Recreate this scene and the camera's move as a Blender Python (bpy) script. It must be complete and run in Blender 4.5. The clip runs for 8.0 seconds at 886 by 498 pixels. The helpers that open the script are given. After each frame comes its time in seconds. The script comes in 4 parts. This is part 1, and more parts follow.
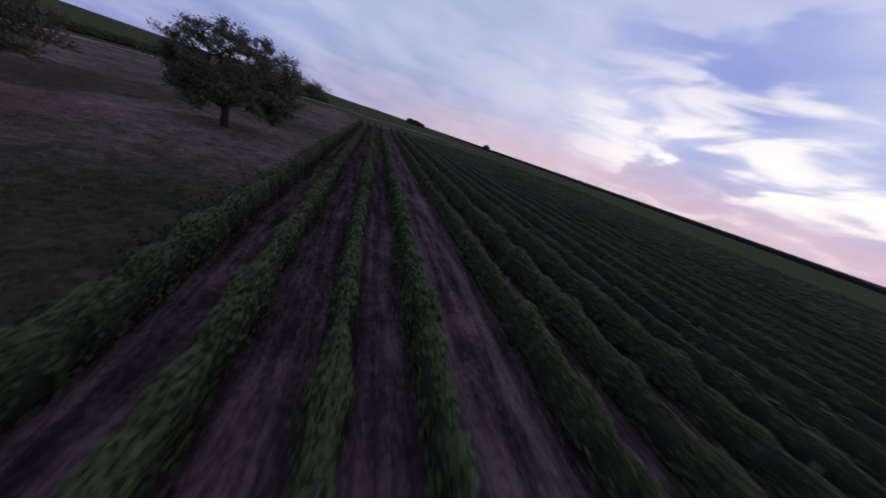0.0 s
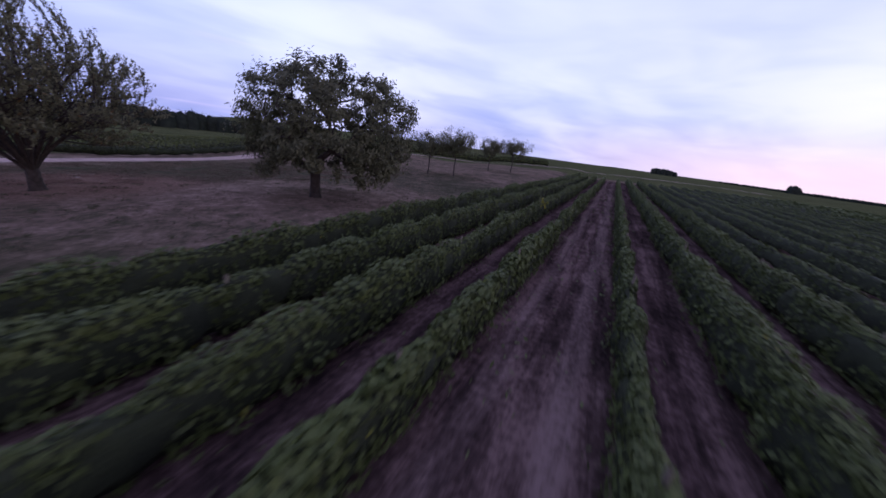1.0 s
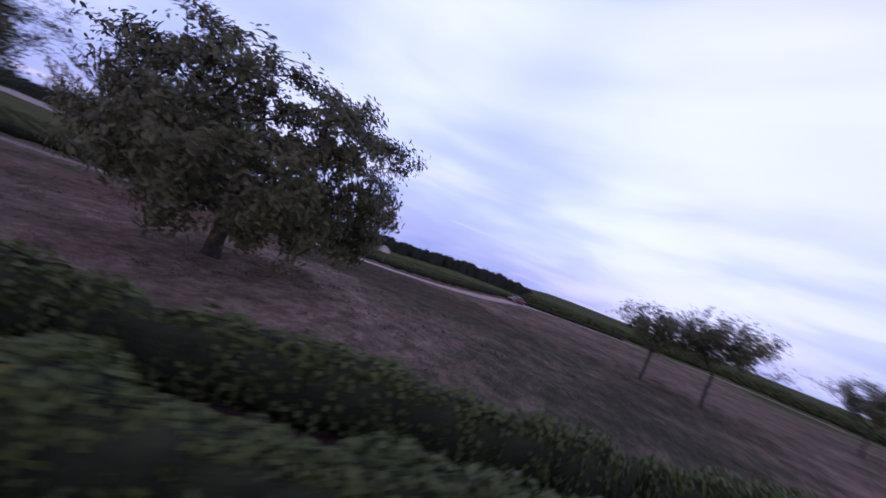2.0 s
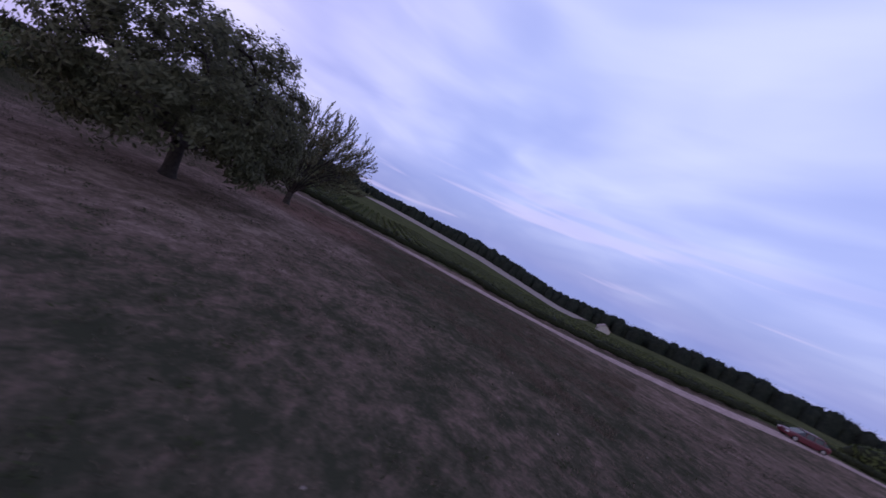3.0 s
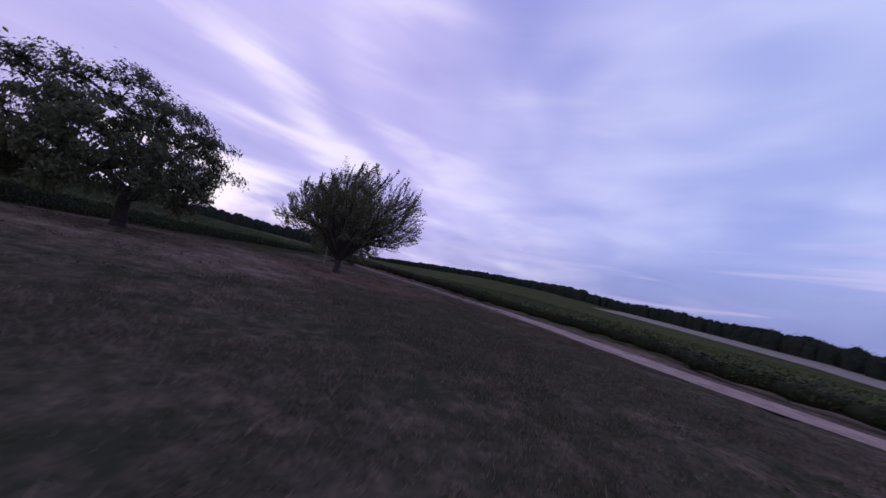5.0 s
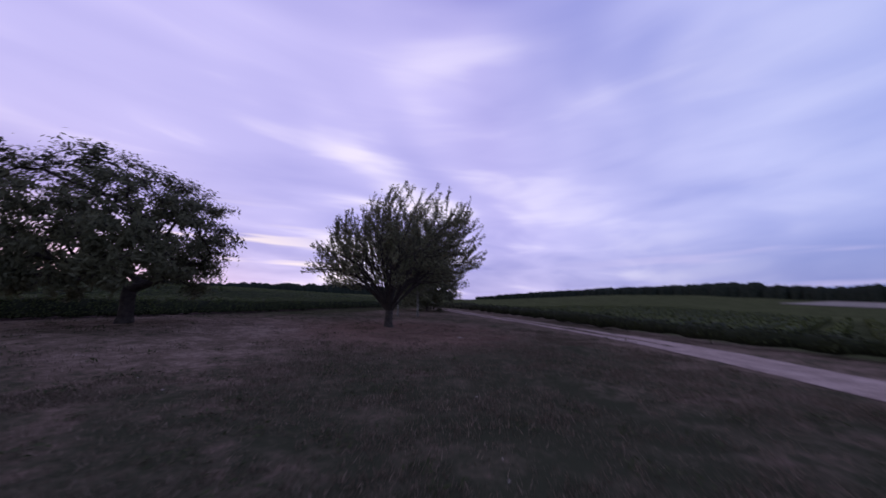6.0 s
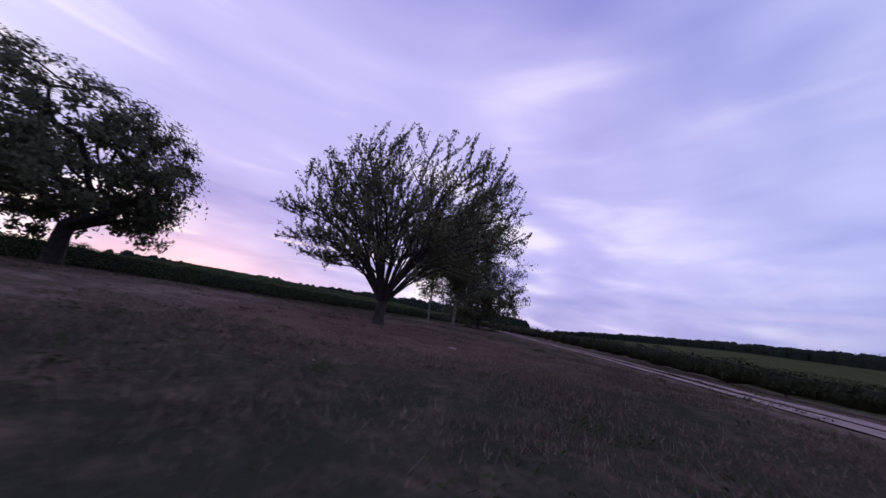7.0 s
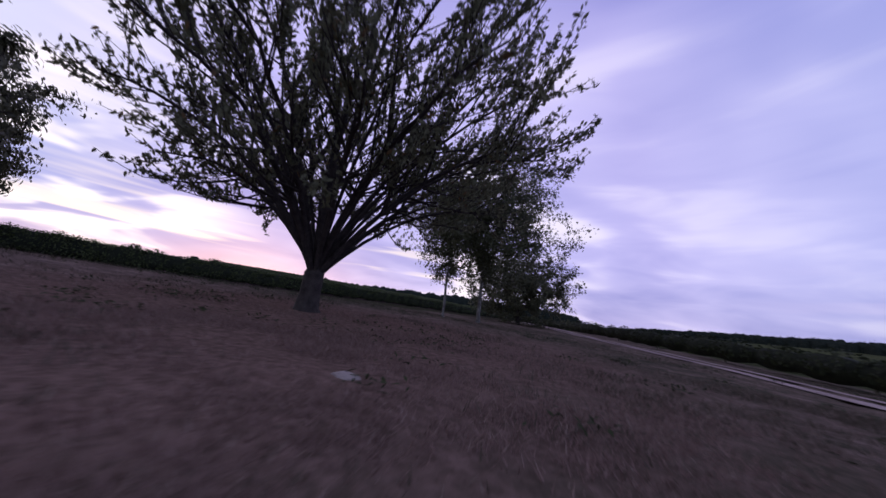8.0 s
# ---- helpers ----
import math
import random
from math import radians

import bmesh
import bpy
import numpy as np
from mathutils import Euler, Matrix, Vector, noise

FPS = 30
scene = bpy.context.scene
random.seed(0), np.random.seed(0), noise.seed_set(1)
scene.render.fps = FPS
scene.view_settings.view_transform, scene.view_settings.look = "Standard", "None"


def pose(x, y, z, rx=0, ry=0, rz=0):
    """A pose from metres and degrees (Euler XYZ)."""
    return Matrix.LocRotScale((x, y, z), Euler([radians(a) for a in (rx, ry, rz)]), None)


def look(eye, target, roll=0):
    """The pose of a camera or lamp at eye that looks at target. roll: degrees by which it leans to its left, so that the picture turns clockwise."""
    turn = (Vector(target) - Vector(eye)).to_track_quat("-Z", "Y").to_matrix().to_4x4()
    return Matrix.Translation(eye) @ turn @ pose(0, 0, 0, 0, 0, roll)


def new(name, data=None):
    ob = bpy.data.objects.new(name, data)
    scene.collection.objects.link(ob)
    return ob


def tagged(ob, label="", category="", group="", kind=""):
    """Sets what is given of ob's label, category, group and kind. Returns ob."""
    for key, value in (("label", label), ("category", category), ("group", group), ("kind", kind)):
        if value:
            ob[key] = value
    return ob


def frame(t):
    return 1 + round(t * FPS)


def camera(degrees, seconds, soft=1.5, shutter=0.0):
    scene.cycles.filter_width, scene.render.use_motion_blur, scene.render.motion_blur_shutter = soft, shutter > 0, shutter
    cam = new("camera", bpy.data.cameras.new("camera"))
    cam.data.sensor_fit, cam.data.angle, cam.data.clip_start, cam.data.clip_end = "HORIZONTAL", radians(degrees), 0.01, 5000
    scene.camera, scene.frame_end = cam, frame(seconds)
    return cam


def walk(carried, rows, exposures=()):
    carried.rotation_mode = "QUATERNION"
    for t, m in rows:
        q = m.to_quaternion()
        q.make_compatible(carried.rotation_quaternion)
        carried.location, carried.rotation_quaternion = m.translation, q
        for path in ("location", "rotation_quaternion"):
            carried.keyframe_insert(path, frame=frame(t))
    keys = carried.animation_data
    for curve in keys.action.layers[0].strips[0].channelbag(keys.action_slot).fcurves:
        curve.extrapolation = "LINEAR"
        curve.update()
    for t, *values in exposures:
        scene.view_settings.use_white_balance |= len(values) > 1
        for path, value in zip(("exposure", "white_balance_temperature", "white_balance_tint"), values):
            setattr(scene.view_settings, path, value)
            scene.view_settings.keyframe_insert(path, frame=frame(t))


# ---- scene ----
# Camera: a small drone, low over vines and meadow
cam = camera(110.36, 8.0, soft=1.5, shutter=0.22)
PATH = [
    (0.0, (-0.448, -14.193, 5.092), (2.582, -5.274, 1.733), 19.18),
    (0.5, (2.403, -4.784, 4.897), (1.219, 4.361, 1.026), 10.92),
    (0.8, (3.577, 0.163, 4.240), (0.311, 8.883, 0.592), 7.70),
    (1.0, (3.775, 3.109, 3.997), (-0.347, 11.638, 0.794), 7.69),
    (1.5, (2.577, 12.461, 3.453), (-4.019, 19.893, 2.324), 9.25),
    (1.7, (2.313, 16.662, 3.172), (-6.160, 21.954, 2.731), 13.66),
    (2.8, (-6.240, 33.948, 3.612), (-14.711, 28.665, 3.043), 28.30),
    (3.0, (-8.110, 35.640, 3.311), (-16.111, 29.676, 2.657), 25.28),
    (3.5, (-13.261, 38.091, 2.708), (-20.949, 31.697, 2.759), 3.33),
    (4.0, (-18.832, 39.473, 1.757), (-24.766, 31.455, 2.469), 8.90),
    (4.5, (-24.242, 37.387, 0.947), (-27.223, 27.895, 1.949), 15.07),
    (4.7, (-25.630, 36.325, 0.662), (-27.498, 26.549, 1.630), 16.34),
    (5.8, (-30.114, 28.967, 1.048), (-28.641, 19.109, 1.852), -2.92),
    (6.0, (-30.224, 27.322, 0.820), (-27.855, 17.754, 2.504), -0.36),
    (6.5, (-30.937, 22.955, 0.301), (-26.337, 14.376, 2.588), 9.87),
    (7.0, (-31.390, 19.678, -0.335), (-26.623, 11.190, 1.951), 7.53),
    (7.5, (-30.440, 15.677, -0.456), (-25.571, 7.228, 1.760), 4.32),
    (8.0, (-29.231, 12.084, -0.491), (-23.300, 4.298, 1.556), 6.91),
]
walk(cam, [(t, look(e, g, r)) for t, e, g, r in PATH], exposures=[(0, -0.14, 6500, 6), (0.5, 0.2, 6500, 8), (1, 0.52, 6500, 11), (1.7, 0.6, 6500, 13), (2.8, 0.27, 6500, 10), (4, 0.0, 6500, 10), (8, 0.05, 6500, 10)])

# ---- light: dusk under broken cloud, the last glow in the south-east ----
GLOW = Vector((0.925, -0.375, 0.06)).normalized()


def link(nt, a, b):
    nt.links.new(a, b)


def node(nt, kind, **values):
    n = nt.nodes.new(kind)
    for k, v in values.items():
        n.inputs[k].default_value = v
    return n


def math_node(nt, op, a, b=None, clamp=False):
    n = nt.nodes.new("ShaderNodeMath")
    n.operation, n.use_clamp = op, clamp
    for i, v in enumerate((a, b)):
        if v is None:
            continue
        if isinstance(v, (int, float)):
            n.inputs[i].default_value = v
        else:
            link(nt, v, n.inputs[i])
    return n.outputs[0]


def ramp(nt, fac, stops, mode="EASE"):
    n = nt.nodes.new("ShaderNodeValToRGB")
    n.color_ramp.interpolation = mode
    while len(n.color_ramp.elements) < len(stops):
        n.color_ramp.elements.new(0.5)
    for e, (p, c) in zip(n.color_ramp.elements, stops):
        e.position = p
        e.color = (c, c, c, 1) if isinstance(c, (int, float)) else (*c, 1)
    link(nt, fac, n.inputs[0])
    return n.outputs[0]


def mix(nt, fac, a, b, blend="MIX"):
    n = nt.nodes.new("ShaderNodeMix")
    n.data_type, n.blend_type = "RGBA", blend
    for sock, v in ((n.inputs[0], fac), (n.inputs[6], a), (n.inputs[7], b)):
        if isinstance(v, (int, float)):
            sock.default_value = v
        elif isinstance(v, tuple):
            sock.default_value = (*v, 1)
        else:
            link(nt, v, sock)
    return n.outputs[2]


def make_world():
    w = bpy.data.worlds.new("dusk_sky")
    scene.world = w
    w.use_nodes = True
    nt = w.node_tree
    nt.nodes.clear()
    co = nt.nodes.new("ShaderNodeTexCoord").outputs["Generated"]
    sep = nt.nodes.new("ShaderNodeSeparateXYZ")
    link(nt, co, sep.inputs[0])
    x, y, z = sep.outputs
    zc = math_node(nt, "MAXIMUM", z, 0.0)
    # high cloud in long bands that run from north-east to south-west
    ax, bx_ = Vector((0.57, 0.82, 0.0)).normalized(), Vector((0.82, -0.57, 0.0)).normalized()

    def dotted(v):
        d = nt.nodes.new("ShaderNodeVectorMath")
        d.operation = "DOT_PRODUCT"
        link(nt, co, d.inputs[0])
        d.inputs[1].default_value = v
        return d.outputs["Value"]

    def sheet(base, s_along, s_across, s_up, scale, detail, rough, warp):
        den = math_node(nt, "ADD", zc, base)
        comb = nt.nodes.new("ShaderNodeCombineXYZ")
        link(nt, math_node(nt, "MULTIPLY", math_node(nt, "DIVIDE", dotted(ax), den), s_along), comb.inputs[0])
        link(nt, math_node(nt, "MULTIPLY", math_node(nt, "DIVIDE", dotted(bx_), den), s_across), comb.inputs[1])
        link(nt, math_node(nt, "MULTIPLY", zc, s_up), comb.inputs[2])
        n = node(nt, "ShaderNodeTexNoise", Scale=scale, Detail=detail, Roughness=rough, Distortion=warp)
        link(nt, comb.outputs[0], n.inputs["Vector"])
        return n.outputs[0]

    broad = sheet(0.55, 0.62, 0.90, 0.6, 1.5, 2.0, 0.4, 0.5)
    bands = sheet(0.45, 0.55, 0.95, 1.6, 1.9, 2.0, 0.45, 0.6)
    flecks = sheet(0.26, 0.75, 0.95, 6.0, 2.1, 3.0, 0.48, 0.4)
    low_sky = ramp(nt, zc, [(0.0, 1.0), (0.5, 0.25)])
    cover = math_node(nt, "ADD", math_node(nt, "MULTIPLY", broad, 0.42), math_node(nt, "MULTIPLY", bands, 0.38))
    fw = math_node(nt, "MULTIPLY", low_sky, 0.44)
    cover = math_node(nt, "ADD", math_node(nt, "MULTIPLY", cover, math_node(nt, "SUBTRACT", 1.25, fw)), math_node(nt, "MULTIPLY", flecks, fw))
    cloud = ramp(nt, cover, [(0.34, 0.0), (0.66, 1.0)])
    streak = ramp(nt, math_node(nt, "ADD", math_node(nt, "MULTIPLY", bands, 0.6), math_node(nt, "MULTIPLY", flecks, 0.4)), [(0.52, 0.0), (0.68, 1.0)])

    def toward(v):
        d = nt.nodes.new("ShaderNodeVectorMath")
        d.operation = "DOT_PRODUCT"
        link(nt, co, d.inputs[0])
        d.inputs[1].default_value = Vector(v).normalized()
        n = math_node(nt, "MULTIPLY_ADD", d.outputs["Value"], 0.5)
        n.node.inputs[2].default_value = 0.5
        return n

    near = toward(GLOW)
    east = ramp(nt, near, [(0.35, 0.0), (0.95, 1.0)], "LINEAR")
    north = ramp(nt, toward((0.85, 0.50, 0.2)), [(0.86, 0.0), (0.99, 1.0)], "LINEAR")
    cool = ramp(nt, toward((0.25, 0.93, 0.25)), [(0.70, 0.0), (0.92, 1.0)], "LINEAR")
    dawn = ramp(nt, toward((0.80, 0.60, 0.0)), [(0.70, 0.0), (0.95, 1.0)], "LINEAR")
    rim = ramp(nt, zc, [(0.0, 1.0), (0.15, 0.0)])
    low = ramp(nt, zc, [(0.0, 1.0), (0.22, 0.0)])
    west = ramp(nt, toward((-0.97, 0.0, 0.15)), [(0.5, 0.0), (0.9, 1.0)], "LINEAR")
    # open sky low over the valley, with a few level bars of cloud
    open_w = ramp(nt, toward((-0.93, -0.36, 0.02)), [(0.72, 0.0), (0.93, 1.0)], "LINEAR")
    open_w = math_node(nt, "MULTIPLY", open_w, ramp(nt, zc, [(0.06, 1.0), (0.30, 0.0)]))
    cloud = math_node(nt, "MULTIPLY", cloud, math_node(nt, "SUBTRACT", 1.0, math_node(nt, "MULTIPLY", open_w, 0.8)))
    clear_c = mix(nt, west, mix(nt, north, mix(nt, cool, (0.25, 0.25, 0.66), (0.32, 0.38, 0.72)), (0.31, 0.37, 0.79)), (0.32, 0.38, 0.80))
    clear_c = mix(nt, math_node(nt, "MULTIPLY", low, 0.75), clear_c, mix(nt, east, (0.18, 0.23, 0.54), (0.40, 0.37, 0.74)))
    cloud_c = mix(nt, west, mix(nt, north, mix(nt, cool, (0.59, 0.54, 0.94), (0.52, 0.56, 0.80)), (0.76, 0.76, 0.98)), (0.58, 0.63, 0.98))
    cloud_c = mix(nt, math_node(nt, "MULTIPLY", low, 0.6), cloud_c, mix(nt, east, (0.38, 0.40, 0.74), (0.68, 0.60, 0.94)))
    sky_c = mix(nt, cloud, clear_c, cloud_c)
    bright = ramp(nt, near, [(0.38, 0.15), (0.86, 0.95)], "LINEAR")
    sky_c = mix(nt, math_node(nt, "MULTIPLY", math_node(nt, "MULTIPLY", streak, ramp(nt, zc, [(0.15, 0.9), (0.65, 0.5)])), bright), sky_c, mix(nt, near, (0.58, 0.64, 0.92), (1.08, 0.96, 1.06)))
    blush = math_node(nt, "MULTIPLY", rim, math_node(nt, "MULTIPLY", dawn, 0.55))
    sky_c = mix(nt, blush, sky_c, (0.95, 0.62, 0.63))
    # thin level bars of lit cloud, low over the glow
    comb = nt.nodes.new("ShaderNodeCombineXYZ")
    link(nt, math_node(nt, "MULTIPLY", x, 1.1), comb.inputs[0])
    link(nt, math_node(nt, "MULTIPLY", y, 1.1), comb.inputs[1])
    link(nt, math_node(nt, "MULTIPLY", z, 15.0), comb.inputs[2])
    level = node(nt, "ShaderNodeTexNoise", Scale=1.3, Detail=3.0, Roughness=0.5, Distortion=0.2)
    link(nt, comb.outputs[0], level.inputs["Vector"])
    bars = ramp(nt, level.outputs[0], [(0.50, 0.0), (0.60, 1.0)])
    bars = math_node(nt, "MULTIPLY", bars, ramp(nt, zc, [(0.03, 0.4), (0.10, 1.0), (0.30, 0.0)]))
    bars = math_node(nt, "MULTIPLY", bars, ramp(nt, near, [(0.88, 0.0), (0.985, 1.0)]))
    sky_c = mix(nt, math_node(nt, "MULTIPLY", bars, 0.9), sky_c, (1.25, 1.06, 0.92))
    thin = math_node(nt, "MULTIPLY", ramp(nt, level.outputs[0], [(0.55, 0.0), (0.64, 1.0)]), math_node(nt, "MULTIPLY", open_w, 0.55))
    sky_c = mix(nt, thin, sky_c, (0.66, 0.58, 0.90))
    ripple = ramp(nt, flecks, [(0.46, 0.0), (0.60, 1.0)])
    ripple = math_node(nt, "MULTIPLY", ripple, ramp(nt, toward((0.94, 0.33, 0.12)), [(0.86, 0.0), (0.97, 0.9)]))
    ripple = math_node(nt, "MULTIPLY", ripple, ramp(nt, zc, [(0.02, 0.3), (0.10, 1.0), (0.50, 0.2)]))
    sky_c = mix(nt, ripple, sky_c, (1.22, 1.10, 1.10))
    nishita = nt.nodes.new("ShaderNodeTexSky")
    nishita.sky_type, nishita.sun_disc = "NISHITA", False
    nishita.sun_elevation, nishita.sun_rotation = radians(2.5), radians(112)
    bg1 = node(nt, "ShaderNodeBackground", Strength=1.0)
    link(nt, sky_c, bg1.inputs[0])
    bg2 = node(nt, "ShaderNodeBackground", Strength=0.02)
    link(nt, nishita.outputs[0], bg2.inputs[0])
    add = nt.nodes.new("ShaderNodeAddShader")
    link(nt, bg1.outputs[0], add.inputs[0])
    link(nt, bg2.outputs[0], add.inputs[1])
    out = nt.nodes.new("ShaderNodeOutputWorld")
    link(nt, add.outputs[0], out.inputs[0])


make_world()
sun_data = bpy.data.lights.new("sun", "SUN")
sun_data.energy, sun_data.angle, sun_data.color = 0.22, radians(12), (1.0, 0.72, 0.62)
sun = new("sun", sun_data)
sun.matrix_basis = look((72, -29, 12), (0, 0, 6))


# ---- materials ----
def material(name, rough=0.8, spec=0.3):
    m = bpy.data.materials.new(name)
    m.use_nodes = True
    nt = m.node_tree
    b = nt.nodes["Principled BSDF"]
    b.inputs["Roughness"].default_value = rough
    b.inputs["Specular IOR Level"].default_value = spec
    return m, nt, b


def noise_tex(nt, vec, scale, detail=4, rough=0.55, distortion=0.0):
    n = node(nt, "ShaderNodeTexNoise", Scale=scale, Detail=detail, Roughness=rough, Distortion=distortion)
    link(nt, vec, n.inputs["Vector"])
    return n.outputs[0]


def position(nt):
    return nt.nodes.new("ShaderNodeNewGeometry").outputs["Position"]


def bumped(nt, b, height, strength, distance):
    n = node(nt, "ShaderNodeBump", Strength=strength, Distance=distance)
    link(nt, height, n.inputs["Height"])
    link(nt, n.outputs[0], b.inputs["Normal"])


def two_tone(name, c1, c2, scale, rough=0.85, bump=0.4, dist=0.02, fine=6.0, spec=0.25):
    m, nt, b = material(name, rough, spec)
    p = position(nt)
    n1, n2 = noise_tex(nt, p, scale), noise_tex(nt, p, scale * fine, 5, 0.65)
    f = math_node(nt, "ADD", math_node(nt, "MULTIPLY", n1, 0.6), math_node(nt, "MULTIPLY", n2, 0.4))
    link(nt, ramp(nt, f, [(0.36, c1), (0.64, c2)], "LINEAR"), b.inputs["Base Color"])
    bumped(nt, b, n2, bump, dist)
    return m


def leaf_material(name, dark, light, odd=None, odd_share=0.05, rough=0.55, translucent=0.25, spec=0.2):
    m, nt, b = material(name, rough, spec)
    geo = nt.nodes.new("ShaderNodeNewGeometry")
    rnd = geo.outputs["Random Per Island"]
    c = mix(nt, rnd, dark, light)
    big = ramp(nt, noise_tex(nt, geo.outputs["Position"], 0.6, 3), [(0.35, 0.0), (0.65, 1.0)])
    c = mix(nt, math_node(nt, "MULTIPLY", big, 0.45), c, light)
    if odd:
        pick = math_node(nt, "GREATER_THAN", math_node(nt, "FRACT", math_node(nt, "MULTIPLY", rnd, 37.7)), 1 - odd_share)
        c = mix(nt, pick, c, odd)
    link(nt, c, b.inputs["Base Color"])
    tr = nt.nodes.new("ShaderNodeBsdfTranslucent")
    link(nt, c, tr.inputs[0])
    ms = nt.nodes.new("ShaderNodeMixShader")
    ms.inputs[0].default_value = translucent
    link(nt, b.outputs[0], ms.inputs[1])
    link(nt, tr.outputs[0], ms.inputs[2])
    link(nt, ms.outputs[0], nt.nodes["Material Output"].inputs[0])
    return m


def plain(name, c, rough=0.5, metal=0.0, spec=0.5):
    m, nt, b = material(name, rough, spec)
    n = noise_tex(nt, position(nt), 9.0, 4)
    dark = tuple(v * 0.8 for v in c)
    link(nt, mix(nt, n, dark, c), b.inputs["Base Color"])
    b.inputs["Metallic"].default_value = metal
    return m


VINE_LEAF = leaf_material("vine_leaf", (0.043, 0.055, 0.019), (0.076, 0.098, 0.031), (0.16, 0.15, 0.03), 0.0008)
# Near-black green: the shade inside the rows and on their flanks, as colour.
VINE_SHADE = two_tone("vine_shade", (0.010, 0.013, 0.007), (0.023, 0.029, 0.013), 2.5, 0.9, 0.6, 0.05)
WALNUT_LEAF = leaf_material("walnut_leaf", (0.046, 0.050, 0.028), (0.112, 0.114, 0.064), None, 0, 0.55, 0.4)
CHERRY_LEAF = leaf_material("cherry_leaf", (0.066, 0.070, 0.042), (0.170, 0.168, 0.096), (0.13, 0.08, 0.035), 0.04, 0.55, 0.4)
BIRCH_LEAF = leaf_material("birch_leaf", (0.044, 0.050, 0.027), (0.104, 0.112, 0.058))
# Dark weeds, and vine leaf darkened to hold the shade of unlit row sides.
SHADE_AND_WEED_LEAF = leaf_material("shade_and_weed_leaf", (0.016, 0.020, 0.010), (0.036, 0.044, 0.019), None, 0, 0.7, 0.15, 0.1)
FIELD_LEAF = leaf_material("field_leaf", (0.041, 0.050, 0.017), (0.083, 0.098, 0.029), None, 0, 0.7, 0.15, 0.1)
# Bluish tint put into the leaf colour stands for the haze of distance.
HAZY_WOOD_LEAF = leaf_material("hazy_wood_leaf", (0.018, 0.024, 0.020), (0.040, 0.049, 0.036), None, 0, 0.95, 0.1, 0.02)
BARK = two_tone("bark", (0.020, 0.016, 0.015), (0.060, 0.049, 0.044), 6.0, 0.9, 0.8, 0.02)
PALE_BARK = two_tone("pale_bark", (0.06, 0.055, 0.05), (0.24, 0.23, 0.22), 4.0, 0.8, 0.5, 0.01)
POST = two_tone("weathered_post", (0.07, 0.06, 0.05), (0.18, 0.16, 0.13), 7.0, 0.9, 0.5, 0.01)
GRASS_BLADE = leaf_material("grass_blade", (0.045, 0.042, 0.027), (0.115, 0.088, 0.068), (0.20, 0.15, 0.12), 0.2, 0.8, 0.2)


# ---- lie of the land ----
def sstep(a, b, v):
    t = np.clip((v - a) / (b - a), 0, 1)
    return t * t * (3 - 2 * t)


FAR_AZ = (160, 177, 192, 205, 216, 226, 242, 252, 260, 270, 285, 300)
FAR_LIFT = (0.3, 0.3, 0.8, 0.7, -0.1, -0.7, -1.8, -2.9, -3.8, -3.6, -2.4, -2.0)
FAR_EDGE = (340, 335, 330, 320, 300, 265, 210, 180, 168, 165, 175, 190)


def bearing(x, y):
    """Compass bearing and distance from the middle of the meadow."""
    return np.degrees(np.arctan2(x + 25, y - 20)) % 360, np.hypot(x + 25, y - 20)


def land(x, y):
    """Height of the ground: it falls gently to the west, and rises again as the far side of a shallow valley."""
    x, y = np.asarray(x, float), np.asarray(y, float)
    z = 0.078 + np.where(x < 4, 0.0452 * np.maximum(x, -160), 0.181 + 0.022 * np.clip(x - 4, 0, 30) + np.clip(x - 34, 0, 300) * (0.004 - 0.013 * sstep(-60, 60, y)))
    z = z + 0.006 * np.clip(y - 60, 0, 300) + 1.3 * sstep(-40, -66, x) * sstep(20, 52, y)
    z = z + 0.35 * np.exp(-(((x + 13) / 7) ** 2) - ((y - 17) / 12) ** 2) + 0.9 * sstep(36, 58, y) * sstep(-3, -12, x) * sstep(-50, -28, x)
    # the vineyard climbs gently towards the south-east
    z = z + 0.065 * np.clip(x - 2, 0, 90) * sstep(8, 42, 0.28 * x - y - 2)
    az, d = bearing(x, y)
    edge = np.interp(az, FAR_AZ, FAR_EDGE)
    dd = np.minimum(d, edge + 4)
    slope = np.radians(np.interp(az, FAR_AZ, FAR_LIFT) - 4.0 * (1 - dd / edge))
    far = 1.8 + dd * np.tan(slope) - 0.03 * (d - dd)
    k = sstep(45, 105, d) * sstep(160, 178, az) * sstep(302, 286, az)
    z = z * (1 - k) + far * k
    return z + 0.025 * np.sin(x * 0.9 + 1.3) * np.cos(y * 0.7) + 0.03 * np.sin(x * 0.21 - y * 0.17)


def lz(x, y):
    return float(land(x, y))


def mesh_object(name, verts, faces, mat, parent=None, smooth=False):
    me = bpy.data.meshes.new(name)
    verts = np.asarray(verts, np.float32)
    faces = np.asarray(faces, np.int32)
    n, k = faces.shape
    me.vertices.add(len(verts))
    me.vertices.foreach_set("co", verts.ravel())
    me.loops.add(n * k)
    me.loops.foreach_set("vertex_index", faces.ravel())
    me.polygons.add(n)
    me.polygons.foreach_set("loop_start", np.arange(0, n * k, k, dtype=np.int32))
    me.update(calc_edges=True)
    if smooth:
        me.polygons.foreach_set("use_smooth", np.ones(n, bool))
    me.materials.append(mat)
    ob = new(name, me)
    if parent is not None:
        ob.parent = parent
    return ob


def part(name, bm, mat, parent=None, label=""):
    me = bpy.data.meshes.new(name)
    bm.to_mesh(me)
    bm.free()
    me.materials.append(mat)
    ob = new(name, me)
    if parent is not None:
        ob.parent = parent
    return tagged(ob, label)


